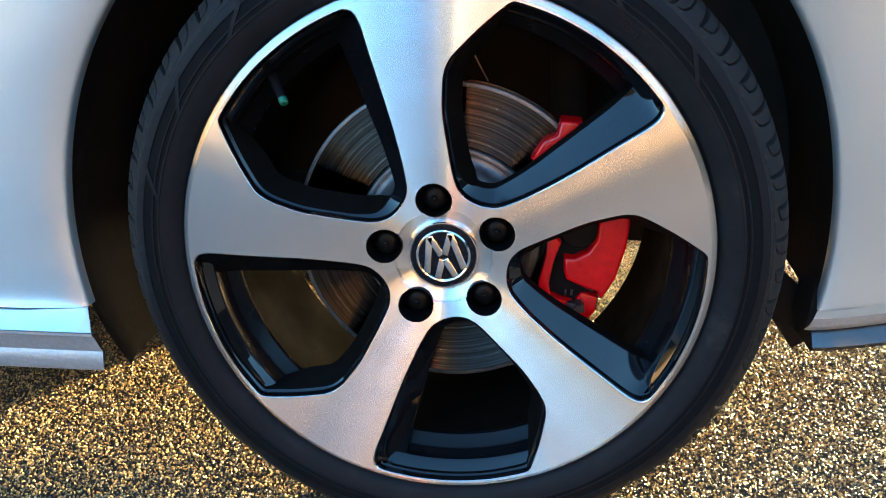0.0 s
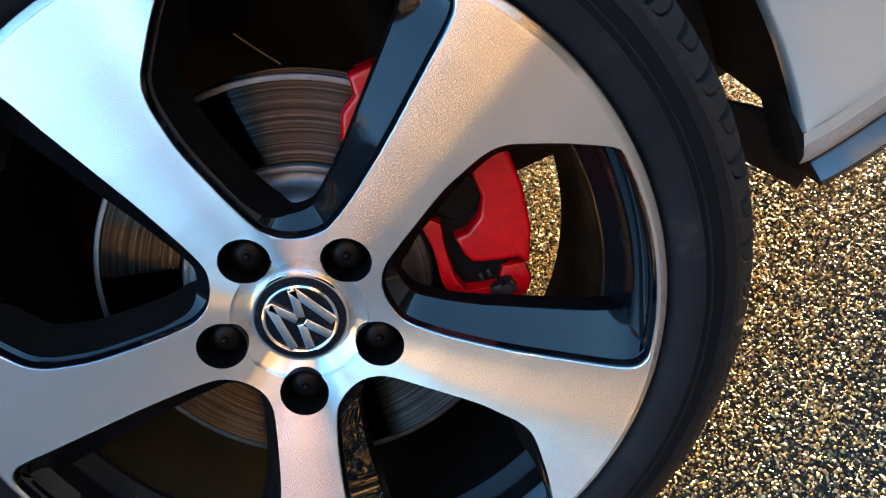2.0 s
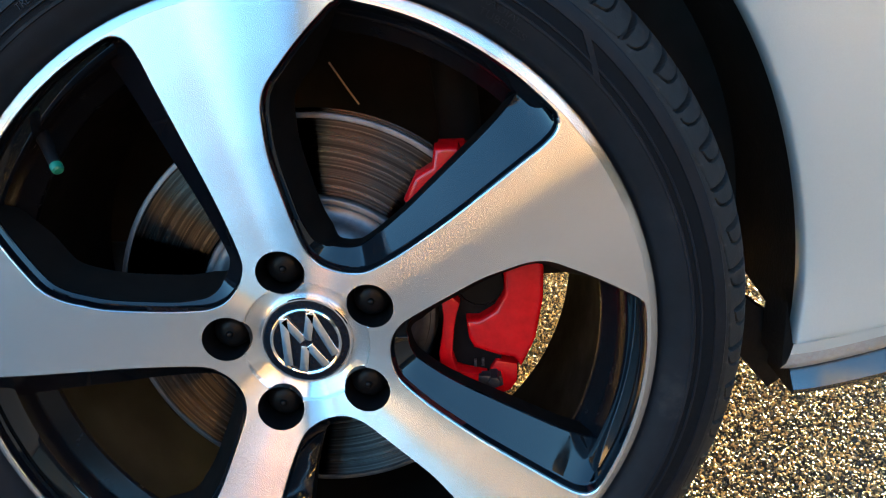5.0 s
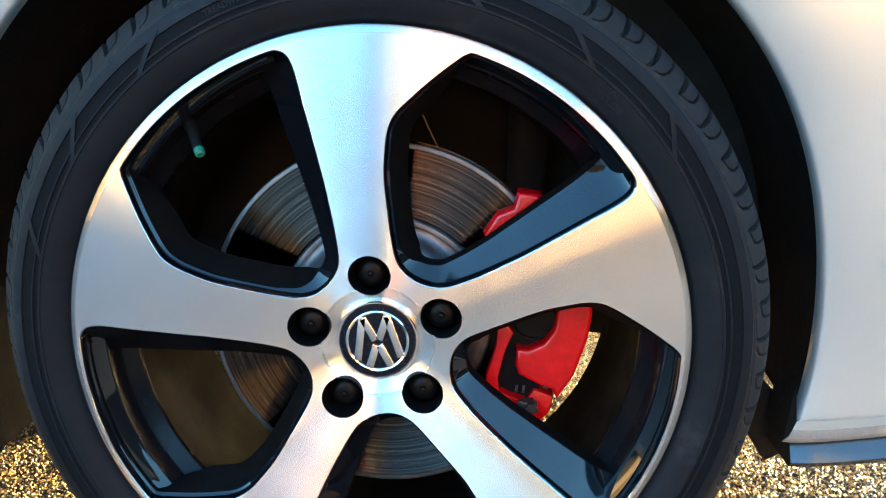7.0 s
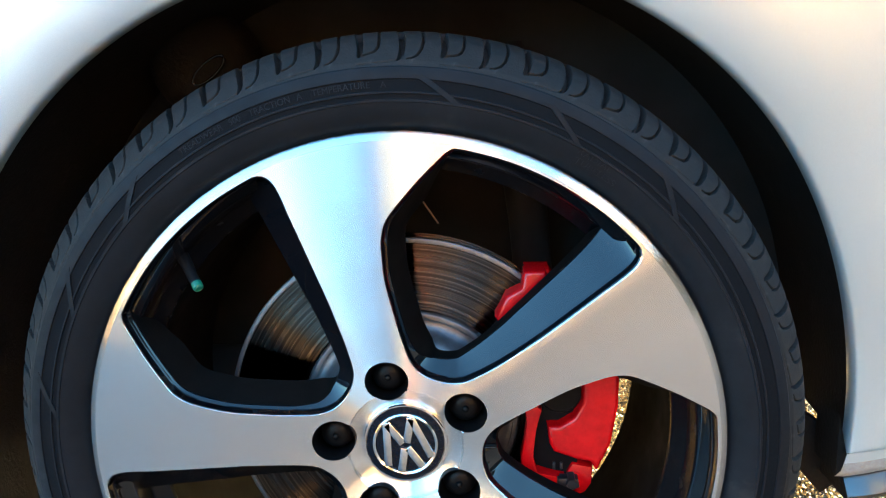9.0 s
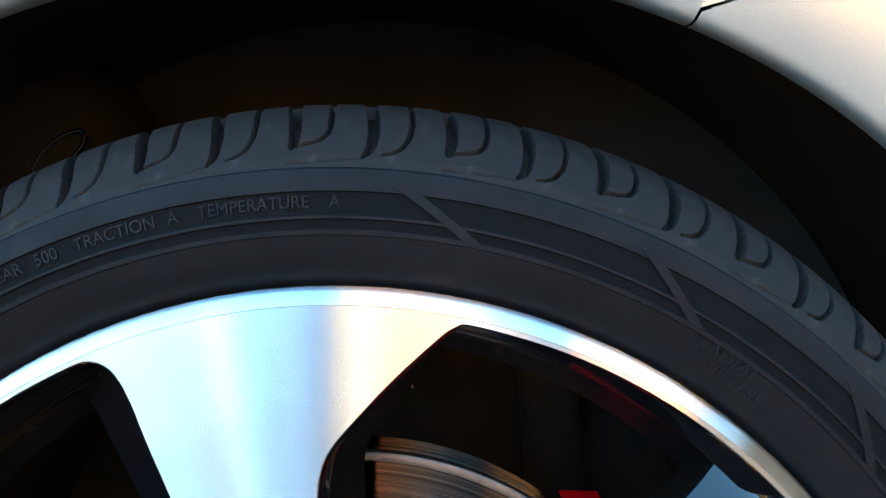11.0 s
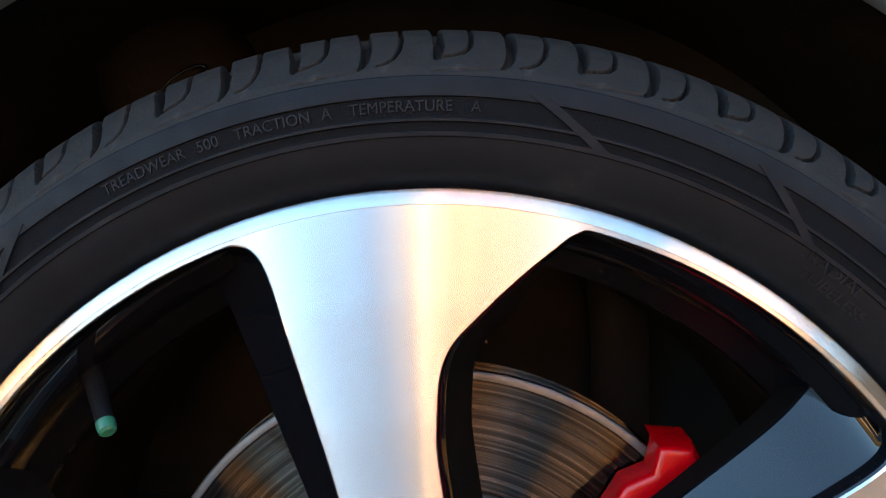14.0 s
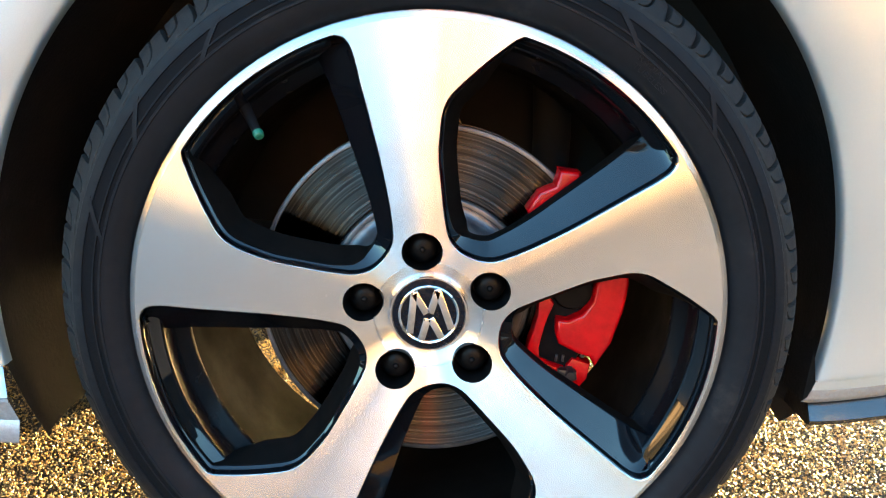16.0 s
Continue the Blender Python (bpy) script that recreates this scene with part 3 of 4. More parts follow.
def tread_piece(hook):
    """One block of the shoulder from the middle of one wide groove to the next, round the axle at the origin."""
    run = np.concatenate([[0], np.cumsum([math.dist(p, q) for p, q in zip(TREAD_LINE, TREAD_LINE[1:])])])
    cols, rows = 62, 64
    hs = np.concatenate([np.linspace(0, 0.024, 42)[:-1], np.linspace(0.024, run[-1], rows - 41)])
    rr, yy = np.interp(hs, run, [p[0] for p in TREAD_LINE]), np.interp(hs, run, [p[1] for p in TREAD_LINE])
    for _ in range(2):   # softens the corners of the profile
        rr[1:-1], yy[1:-1] = (rr[:-2] + 2 * rr[1:-1] + rr[2:]) / 4, (yy[:-2] + 2 * yy[1:-1] + yy[2:]) / 4
    dr, dy = np.gradient(rr), np.gradient(yy)
    size = np.hypot(dr, dy)
    us = np.linspace(0, step_a, cols)
    u, h = np.meshgrid(us, hs, indexing="ij")
    left, right = (WIDE_HOOK, WIDE_OPEN) if hook else (WIDE_OPEN, WIDE_HOOK)
    cut = np.maximum(carve(u, h, left, 0.0065), carve(u - step_a, h, right, 0.0065))
    cut = np.maximum(cut, carve(u, h, SIPE_HOOK if hook else SIPE_OPEN, 0.0042))
    if hook:
        cut = np.maximum(cut, carve(u, h, FOOT_LINE, 0.0008))
    cut *= np.clip(h / 0.002, 0, 1)
    r, y = rr[None, :] - cut * (dy / size)[None, :], yy[None, :] + cut * (dr / size)[None, :]
    w = np.radians(-u)
    verts = np.stack([r * np.cos(w), y, r * np.sin(w)], -1).reshape(-1, 3).tolist()
    k = len(hs)
    faces = [(i * k + j, (i + 1) * k + j, (i + 1) * k + j + 1, i * k + j + 1) for i in range(cols - 1) for j in range(k - 1)]
    return mesh_of("tread_block", verts, faces, TREAD, 60)


blocks = [tread_piece(True), tread_piece(False)]
for i in range(PITCHES):
    ob = part("tread_block", blocks[i % 2], tyre)
    ob.matrix_basis = Matrix.Translation((0, 0, ZC)) @ Matrix.Rotation(-radians(90.0 - i * step_a), 4, "Y")


def sidewall_word(text, r, a_mid, size, squeeze=1.0):
    """Raised moulded letters on the sidewall."""
    cu = bpy.data.curves.new("moulded_text", "FONT")
    cu.body, cu.size, cu.align_x, cu.extrude = text, size, "CENTER", 0.00035
    tmp = bpy.data.objects.new("moulded_text", cu)
    me = bpy.data.meshes.new_from_object(tmp)
    bpy.data.objects.remove(tmp)
    for v in me.vertices:
        rr = r + v.co.y
        a = a_mid - math.degrees(v.co.x * squeeze / r)
        v.co = Vector(wheel_point(rr, a, side_depth(rr) - 0.0003 - v.co.z))
    me.materials.clear()
    me.materials.append(LETTER)
    me.name = "moulded_text"
    part("moulded_text", me, tyre, "raised moulded lettering reading " + text)


for text, a_mid in (("TREADWEAR", 114.3), ("500", 108.5), ("TRACTION", 102.95), ("A", 98.4), ("TEMPERATURE", 92.3), ("A", 86.2)):
    sidewall_word(text, 0.2779, a_mid, 0.0064, 0.97)
sidewall_word("RADIAL", 0.2640, 53.0, 0.0062, 1.3)
sidewall_word("TUBELESS", 0.2575, 52.0, 0.0062, 1.25)


def slant_rib(a_start, swap=1):
    """A slanted raised rib that breaks the moulded rings."""
    verts, faces, n = [], [], 10
    for i in range(n + 1):
        t = i / n
        r = 0.2868 - 0.0170 * t
        a = a_start - swap * 5.9 * t
        for w, lift in ((-0.85, -0.0002), (-0.70, 0.0012), (0.70, 0.0012), (0.85, -0.0002)):
            base = float(np.interp(r, [0.2650, 0.2695, 0.2780, 0.2860, 0.2905], [-0.0142, -0.0146, -0.0138, -0.0122, -0.0112]))
            verts.append(wheel_point(r, a + w, base - lift))
    faces = [(i * 4 + k, i * 4 + k + 1, (i + 1) * 4 + k + 1, (i + 1) * 4 + k) for i in range(n) for k in range(3)]
    part("moulded_rib", mesh_of("moulded_rib", verts, faces, RUBBER), tyre)


for a in (81.4, 62.5, 43.6):
    slant_rib(a)
for a in (126.0, 144.0, 162.0):
    slant_rib(a, -1)

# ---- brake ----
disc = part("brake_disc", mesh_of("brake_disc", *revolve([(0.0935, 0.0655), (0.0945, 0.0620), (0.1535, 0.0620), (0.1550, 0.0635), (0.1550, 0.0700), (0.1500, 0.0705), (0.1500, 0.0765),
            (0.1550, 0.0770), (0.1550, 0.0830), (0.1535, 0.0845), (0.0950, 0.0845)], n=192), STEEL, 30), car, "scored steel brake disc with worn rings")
part("disc_lip", mesh_of("disc_lip", *revolve([(0.1508, 0.0622), (0.1512, 0.0606), (0.1540, 0.0606), (0.1553, 0.0616), (0.1556, 0.0640), (0.1552, 0.0660)], n=192), IRON, 40), disc, "grey unworn outer lip of the brake disc")
part("disc_hat", mesh_of("disc_hat", *revolve([(0.0, 0.040), (0.060, 0.040), (0.067, 0.0412), (0.0725, 0.0448), (0.0765, 0.0520), (0.0805, 0.0575), (0.0850, 0.0598), (0.0868, 0.0598), (0.0874, 0.0606), (0.0905, 0.0606), (0.0915, 0.0612), (0.0935, 0.0655)], n=160), IRON, 40), disc, "grey cast hat of the brake disc")


def polar(pts):
    return [(r * math.cos(radians(a)), ZC + r * math.sin(radians(a))) for r, a in pts]


def flat(pts):
    return [(x, ZC + z) for x, z in pts]


caliper = part("brake_caliper", mesh_of("brake_caliper", *slab(flat([(0.1501, 0.0311), (0.141, 0.058), (0.122, 0.072), (0.100, 0.074), (0.083, 0.080), (0.0795, 0.0870), (0.0895, 0.1035), (0.1025, 0.1090),
            (0.1055, 0.1225), (0.1225, 0.1215), (0.1265, 0.1100), (0.150, 0.094), (0.168, 0.060), (0.1755, 0.0249), (0.1733, 0.0008), (0.1650, -0.0319), (0.1522, -0.0550), (0.1470, -0.0459), (0.1355, -0.0429),
            (0.1177, -0.0346), (0.1145, -0.0264), (0.1141, -0.0110), (0.1242, -0.0117), (0.1368, -0.0052), (0.1446, 0.0073), (0.1456, 0.0243)]), 0.040, 0.060, 0.004, 3), RED, 35), car,
            "red painted brake caliper with dust")
part("caliper_bridge", mesh_of("caliper_bridge", *slab(flat([(0.107, 0.1205), (0.1265, 0.1190), (0.133, 0.107), (0.149, 0.094), (0.167, 0.060), (0.1745, 0.0249), (0.1723, 0.0008), (0.164, -0.0319), (0.153, -0.052),
            (0.147, -0.048), (0.158, 0.0), (0.155, 0.040), (0.135, 0.083), (0.110, 0.112)]), 0.058, 0.082, 0.003), RED, 35), caliper, "red bridge of the caliper over the disc edge")
part("caliper_arm", mesh_of("caliper_arm", *slab(flat([(0.1055, 0.0085), (0.1110, 0.0025), (0.1065, -0.0100), (0.1042, -0.0188), (0.1005, -0.0400), (0.1030, -0.0530), (0.1255, -0.0595), (0.1250, -0.0725), (0.1015, -0.0680),
            (0.0895, -0.0510), (0.0900, -0.0380), (0.0940, -0.0230), (0.0970, -0.0080), (0.0970, 0.0085)]), 0.042, 0.058, 0.0022, 2), RED, 35), caliper, "red curved arm of the brake caliper")
part("caliper_foot", mesh_of("caliper_foot", *slab(flat([(0.133, -0.051), (0.150, -0.056), (0.1485, -0.0711), (0.1424, -0.0791), (0.1301, -0.0833), (0.1260, -0.0700), (0.128, -0.058)]), 0.050, 0.066, 0.003, 2), RED, 35), caliper, "shaded red foot of the caliper")
# black disc put in for the shade inside the caliper's window
part("caliper_piston", mesh_of("caliper_piston", *spun([(0.0, 0.050), (0.017, 0.050), (0.019, 0.053), (0.019, 0.060)], (0.128, ZC + 0.014), 28), CAP, 40), caliper, "black disc standing in for the dark recess behind the caliper window")
# the gap's shade is put into the pad's near-black rubber
part("brake_pad", mesh_of("brake_pad", *slab(polar([(0.100, 44), (0.150, 44), (0.155, 10), (0.150, -26), (0.108, -27), (0.100, 0)]), 0.0535, 0.0615, 0.001), SMOOTH_RUBBER, 35), caliper, "brake pad against the disc, blackened for the dark gap by the arm")
part("caliper_clip", mesh_of("caliper_clip", *slab([(0.118, ZC - 0.066), (0.119, ZC - 0.058), (0.136, ZC - 0.060), (0.137, ZC - 0.068), (0.128, ZC - 0.071)], 0.0395, 0.048, 0.001), ZINC, 35), caliper, "dark steel clip on the caliper")
part("bleed_bolt", mesh_of("bleed_bolt", *spun([(0.0, 0.036), (0.0045, 0.036), (0.0052, 0.038), (0.0052, 0.050)], (0.1305, ZC - 0.063), 6), ZINC, 20), caliper, "small dark bolt head")
for i in range(2):
    part("cast_mark", mesh_of("cast_mark", *slab([(0.116 + 0.006 * i, ZC - 0.052), (0.1165 + 0.006 * i, ZC - 0.046), (0.1185 + 0.006 * i, ZC - 0.046), (0.118 + 0.006 * i, ZC - 0.052)], 0.0432, 0.046, 0.0003), ZINC), caliper, "pale cast mark, not readable")

# ---- suspension behind the wheel ----
hub_carrier = part("hub_carrier", mesh_of("hub_carrier", *slab(polar([(0.07, a) for a in range(0, 360, 20)]), 0.088, 0.17, 0.006), UNDER, 40), car, "black cast hub carrier behind the disc")
part("suspension_arm", mesh_of("suspension_arm", *tube([(0.02, 0.14, 0.235), (0.05, 0.40, 0.215), (0.07, 0.72, 0.215)], [0.035, 0.03, 0.03], 14), UNDER, 50), car, "black lower suspension arm")
part("trailing_arm", mesh_of("trailing_arm", *tube([(0.0, 0.15, 0.31), (-0.22, 0.20, 0.32), (-0.45, 0.26, 0.33)], [0.04, 0.03, 0.035], 14), UNDER, 50), car, "black trailing arm")
part("shock_absorber", mesh_of("shock_absorber", *tube([(0.12, 0.20, 0.24), (0.12, 0.22, 0.45), (0.11, 0.24, 0.62)], [0.018, 0.020, 0.020], 16), UNDER, 50), car, "black shock absorber tube")
BULGE = (-0.171, 0.630)
part("liner_bulge", mesh_of("liner_bulge", *spun([(0.0, 0.146), (0.020, 0.147), (0.034, 0.153), (0.042, 0.162), (0.0475, 0.178), (0.0490, 0.215)], BULGE, 48), LINER, 50), car, "rounded black plastic bulge of the arch liner")
oval = []
for k in range(28):
    u, v = 0.0185 * math.cos(2 * math.pi * k / 28), 0.0066 * math.sin(2 * math.pi * k / 28)
    oval.append((-0.155 + u * math.cos(0.6) - v * math.sin(0.6), 0.1475, 0.624 + u * math.sin(0.6) + v * math.cos(0.6)))
part("bulge_ridge", mesh_of("bulge_ridge", *tube(oval, 0.0014, 8), BLACK, 60), car, "shiny oval ridge pressed into the liner bulge")
part("brake_line", mesh_of("brake_line", *tube([(0.0060, 0.2400, 0.4895), (0.0170, 0.2400, 0.4680), (0.0280, 0.2400, 0.4480)], 0.0009, 8), WIRE, 60), car, "thin brake line, coloured pale for the sun on it")

# ---- body side ----
ARCH_R = 0.371
ARCH_A = [-30, -14, 0, 10, 20, 30, 45, 60, 75, 90, 105, 120, 135, 150, 165, 180, 190, 230]
ARCH_Y = [0.062, 0.062, 0.060, 0.050, 0.040, 0.030, 0.015, 0.005, 0.0, 0.0, 0.0, 0.0, 0.0, 0.0, 0.0, 0.0, 0.0, 0.0]
ARCH_DR = [0.005, 0.004, 0.001, -0.002, -0.001, 0.002, 0.0045, 0.0048, 0.0036, 0.0030, 0.0040, 0.0068, 0.0065, 0.0050, 0.0020, -0.0010, -0.0020, -0.0050]


def softly(a, values):
    return sum(float(np.interp(a + d, ARCH_A, values)) for d in (-8, -4, 0, 4, 8)) / 5


def lip_depth(a):
    return softly(a, ARCH_Y)


def lip_radius(a):
    return ARCH_R + softly(a, ARCH_DR)


def side_surface(a, r):
    """Place on the painted side at an angle round the arch and a distance; the distance is counted from the round lip."""
    d = max(r - ARCH_R, 0)
    r += (lip_radius(a) - ARCH_R) * math.exp(-d / 0.06)
    x, z = r * math.cos(radians(a)), ZC + r * math.sin(radians(a))
    y = lip_depth(a) - 0.008 * (1 - math.exp(-d / 0.02))
    y += 0.55 * max(0.0, x - 0.42) ** 2 + 0.30 * max(0.0, z - 0.78) ** 1.6
    return x, y, z


def side_panel(a0, a1, reach, n, rows):
    verts, faces = [], []
    ring = [(-0.0035, 0.014), (-0.0040, 0.006), (-0.0028, 0.0018), (0.0, 0.0)]
    for i in range(n + 1):
        a = a0 + (a1 - a0) * i / n
        for dr, dy in ring:
            x, y, z = side_surface(a, ARCH_R)
            k = (ARCH_R + dr) / ARCH_R
            verts.append((x * k, y + dy, ZC + (z - ZC) * k))
        for j in range(1, rows + 1):
            verts.append(side_surface(a, ARCH_R + reach(a) * (j / rows) ** 1.5))
    k = len(ring) + rows
    faces = [(i * k + j, i * k + j + 1, (i + 1) * k + j + 1, (i + 1) * k + j) for i in range(n) for j in range(k - 1)]
    return verts, faces


def reach_box(x0, x1, z0, z1):
    def reach(a):
        c, s = math.cos(radians(a)), math.sin(radians(a))
        lim = [5.0]
        if c > 1e-6: lim.append(x1 / c)
        if c < -1e-6: lim.append(x0 / c)
        if s > 1e-6: lim.append((z1 - ZC) / s)
        if s < -1e-6: lim.append((z0 - ZC) / s)
        return max(0.004, min(lim) - ARCH_R)
    return reach


SEAM = 65.1
FLOOR_R, FLOOR_L = 0.227, 0.2545
BAND = 0.024                      # height of the dusty tuck under the bumper
low_r = -math.degrees(math.asin((ZC - FLOOR_R - BAND) / ARCH_R))
low_l = 180 + math.degrees(math.asin((ZC - FLOOR_L) / ARCH_R))
seam_p = Vector((ARCH_R * math.cos(radians(SEAM)), ARCH_R * math.sin(radians(SEAM))))
seam_d = Vector((0.96, 0.28))


def seam_radius(a):
    c, s = math.cos(radians(a)), math.sin(radians(a))
    den = c * seam_d.y - s * seam_d.x
    return 9.0 if den > -1e-4 else (seam_p.x * seam_d.y - seam_p.y * seam_d.x) / den


box_reach = reach_box(-1.9, 0.86, FLOOR_L, 1.15)
rear_box = reach_box(-1.0, 0.86, FLOOR_R + BAND, 1.15)


def above_seam():
    """The part of the quarter panel that runs back over the bumper."""
    verts, faces, n, rows = [], [], 40, 10
    for i in range(n + 1):
        a = 24 + (SEAM + 0.12 - 24) * i / n
        r0, r1 = min(seam_radius(min(a, SEAM)) + 0.0016, ARCH_R + box_reach(a)), ARCH_R + box_reach(a)
        x, y, z = side_surface(a, r0)
        verts.append((x, y + 0.012, z))
        for j in range(rows + 1):
            verts.append(side_surface(a, r0 + (r1 - r0) * j / rows))
    k = rows + 2
    return verts, [(i * k + j, i * k + j + 1, (i + 1) * k + j + 1, (i + 1) * k + j) for i in range(n) for j in range(k - 1)]


quarter = part("quarter_panel", mesh_of("quarter_panel", *joined(side_panel(SEAM + 0.12, low_l, box_reach, 96, 18), above_seam()), PAINT, 60), car, "silver metallic painted rear quarter panel")
bumper = part("rear_bumper", mesh_of("rear_bumper", *side_panel(low_r, SEAM - 0.05, lambda a: min(rear_box(a), seam_radius(a) - ARCH_R), 72, 18), PAINT, 60), car, "silver painted rear bumper corner")


def side_at(x, z):
    return side_surface(math.degrees(math.atan2(z - ZC, x)), max(ARCH_R, math.hypot(x, z - ZC)))[1]


def strip(xs, section):
    """Sweeps a section (list of points made from x) along x."""
    rows = [section(x) for x in xs]
    k = len(rows[0])
    return [p for r in rows for p in r], [(i * k + j, i * k + j + 1, (i + 1) * k + j + 1, (i + 1) * k + j) for i in range(len(rows) - 1) for j in range(k - 1)]


x_low = math.sqrt(ARCH_R ** 2 - (ZC - FLOOR_R - BAND) ** 2)
xs_r = [x_low + (0.86 - x_low) * (i / 30) ** 1.3 for i in range(31)]


def band_section(x):
    y = side_at(x, FLOOR_R + BAND)
    back = 0.007 * (1 - (x - x_low) / 0.5)
    return [(x, y, FLOOR_R + BAND), (x - back * 0.3, y + 0.0012, FLOOR_R + BAND * 0.62), (x - back * 0.6, y + 0.0027, FLOOR_R + BAND * 0.3), (x - back, y + 0.0045, FLOOR_R + 0.003), (x - back, y + 0.008, FLOOR_R), (x - back, y + 0.05, FLOOR_R + 0.002)]


def lip_section(x):
    y = side_at(x, FLOOR_R + BAND)
    return [(x, y + 0.050, FLOOR_R), (x, y + 0.0125, FLOOR_R - 0.001), (x, y + 0.0105, FLOOR_R - 0.003), (x, y + 0.0010, FLOOR_R - 0.017), (x, y + 0.0035, FLOOR_R - 0.022), (x, y + 0.06, FLOOR_R - 0.023)]


tuck = mesh_of("bumper_tuck", *strip(xs_r, band_section), DUSTY, 40)
tuck.materials.append(PAINT)        # the dust thins out upwards
for n_f, face in enumerate(tuck.polygons):
    face.material_index = 1 if n_f % 5 < 1 else 0
part("bumper_tuck", tuck, bumper, "dusty lower edge of the silver bumper")
end = band_section(x_low)
part("bumper_end", mesh_of("bumper_end", [(x - 0.0006, y, z) for x, y, z in end] + [(x_low - 0.004, end[0][1] + 0.05, FLOOR_R + BAND + 0.03), (x_low - 0.001, end[0][1] + 0.012, FLOOR_R + BAND + 0.03)], [tuple(range(8))], LINER, 0), bumper, "dark closed end of the bumper edge")
lip_end = lip_section(x_low + 0.001)
part("lip_end", mesh_of("lip_end", [(x - 0.0004, y, z) for x, y, z in lip_end], [tuple(range(6))], LINER, 0), bumper, "dark end of the bumper lip")
part("bumper_lip", mesh_of("bumper_lip", *strip([x + 0.001 for x in xs_r], lip_section), TRIM, 40), bumper, "satin black lower lip of the bumper")

# the lower edge of the bumper rises towards the tail
for ob in (bumper, *bumper.children):
    for v in ob.data.vertices:
        w = max(0.0, min(1.0, 1 - (v.co.z - FLOOR_R - BAND) / 0.16))
        v.co.z += w * 0.20 * max(0.0, min(0.16, v.co.x - 0.362))

xs_l = [-0.349 - 1.57 * i / 24 for i in range(25)]
LEDGE = [(0.045, 0.2548), (0.0035, 0.2548), (-0.0060, 0.2535), (-0.0420, 0.2468)]
SKIRT = [(-0.0422, 0.2460), (-0.0424, 0.2430), (-0.0385, 0.2410), (-0.0360, 0.2250), (-0.0345, 0.2235), (-0.0362, 0.2205), (-0.0375, 0.2130), (-0.0360, 0.2040), (-0.0320, 0.2010), (0.05, 0.2015)]


def sill_cut(y, z):
    """How far the sill's end stands back or forward of its start: it slants with depth and flares lower down."""
    return 0.012 - 0.60 * (y + 0.04) + float(np.interp(z, [0.2040, 0.2240, 0.2440], [0.0065, 0.0085, 0.0]))


def sill_row(x, section):
    return [(x + sill_cut(y, z), y, z) for y, z in section]


sill = part("side_sill", mesh_of("side_sill", *strip(xs_l, lambda x: sill_row(x, LEDGE)), PAINT, 30), car, "silver side sill with an upper ledge")
part("sill_face", mesh_of("sill_face", *strip(xs_l, lambda x: sill_row(x, SKIRT)), DUSTY, 35), sill, "dusty grey lower face of the sill")
part("sill_end", mesh_of("sill_end", sill_row(-0.3495, SKIRT), [tuple(range(len(SKIRT)))], TRIM, 0), sill, "dark end of the sill")


def liner_shell():
    """The liner follows the lip of the arch; low down at the back it is cut short."""
    verts, n = [], 120
    for i in range(n + 1):
        a = -15 + 218 * i / n
        y, r = lip_depth(a), lip_radius(a)
        deep = 0.135 if a < -11 else 0.270
        y += max(0.0, (a - 190) / 16) * 0.02
        verts += [wheel_point(*p) for p in ((r - 0.0005, a, y + 0.010), (r + 0.004, a, y + 0.016), (r + 0.014, a, y + 0.040), (0.388, a, max(0.100, y + 0.05)), (0.384, a, 0.130), (0.384, a, deep))]
    return verts, [(i * 6 + j, i * 6 + j + 1, (i + 1) * 6 + j + 1, (i + 1) * 6 + j) for i in range(n) for j in range(5)]


part("arch_liner", mesh_of("arch_liner", *liner_shell(), LINER, 60), car, "dark textured plastic liner of the wheel arch")
part("liner_flap", mesh_of("liner_flap", *slab([(0.24, 0.310), (0.335, 0.279), (0.369, 0.249), (0.386, 0.240), (0.389, 0.195), (0.366, 0.180), (0.334, 0.225), (0.290, 0.268), (0.24, 0.290)], 0.120, 0.135, 0.003), LINER, 40), car, "dark plastic flap hanging behind the tyre")
wall = [(0.40 * math.cos(radians(a)), ZC + 0.40 * math.sin(radians(a))) for a in range(-11, 192, 6)]
part("wheelhouse", mesh_of("wheelhouse", *slab(wall, 0.268, 0.290, 0), UNDER, 40), car, "black inner wall of the wheel arch")

# plain rest of the car: the wheel across, floor, tail and upper body
part("far_tyre", mesh_of("far_tyre", *revolve([(0.236, 1.435), (0.270, 1.420), (0.300, 1.425), (0.317, 1.450), (0.318, 1.59), (0.305, 1.625), (0.270, 1.635), (0.236, 1.620), (0.236, 1.435)], n=72), RUBBER, 40), car, "black tyre of the wheel across the car")
far_face = [(r * math.cos(radians(a)), ZC + r * math.sin(radians(a))) for k in range(5) for r, a in ((0.09, 54 + 72 * k), (0.238, 82 + 72 * k), (0.238, 98 + 72 * k), (0.09, 126 + 72 * k))]
part("far_wheel", mesh_of("far_wheel", *slab(far_face, 1.590, 1.615, 0.003), BARREL, 40), car, "black five-spoke wheel across the car")
part("far_disc", mesh_of("far_disc", *slab(polar([(0.150, a) for a in range(0, 360, 12)]), 1.545, 1.570, 0.002), UNDER, 40), car, "brake disc across the car")
part("underbody", mesh_of("underbody", *joined(slab([(-2.9, 0.30), (-2.9, 0.34), (-0.42, 0.34), (-0.42, 0.30)], 0.05, 1.70, 0), slab([(-0.42, 0.33), (-0.42, 0.37), (0.84, 0.37), (0.84, 0.30)], 0.29, 1.46, 0)), UNDER, 30), car, "black sealed floor of the car")
tail_y = side_at(0.86, 0.6)
fore_y = side_at(-1.9, 0.7)
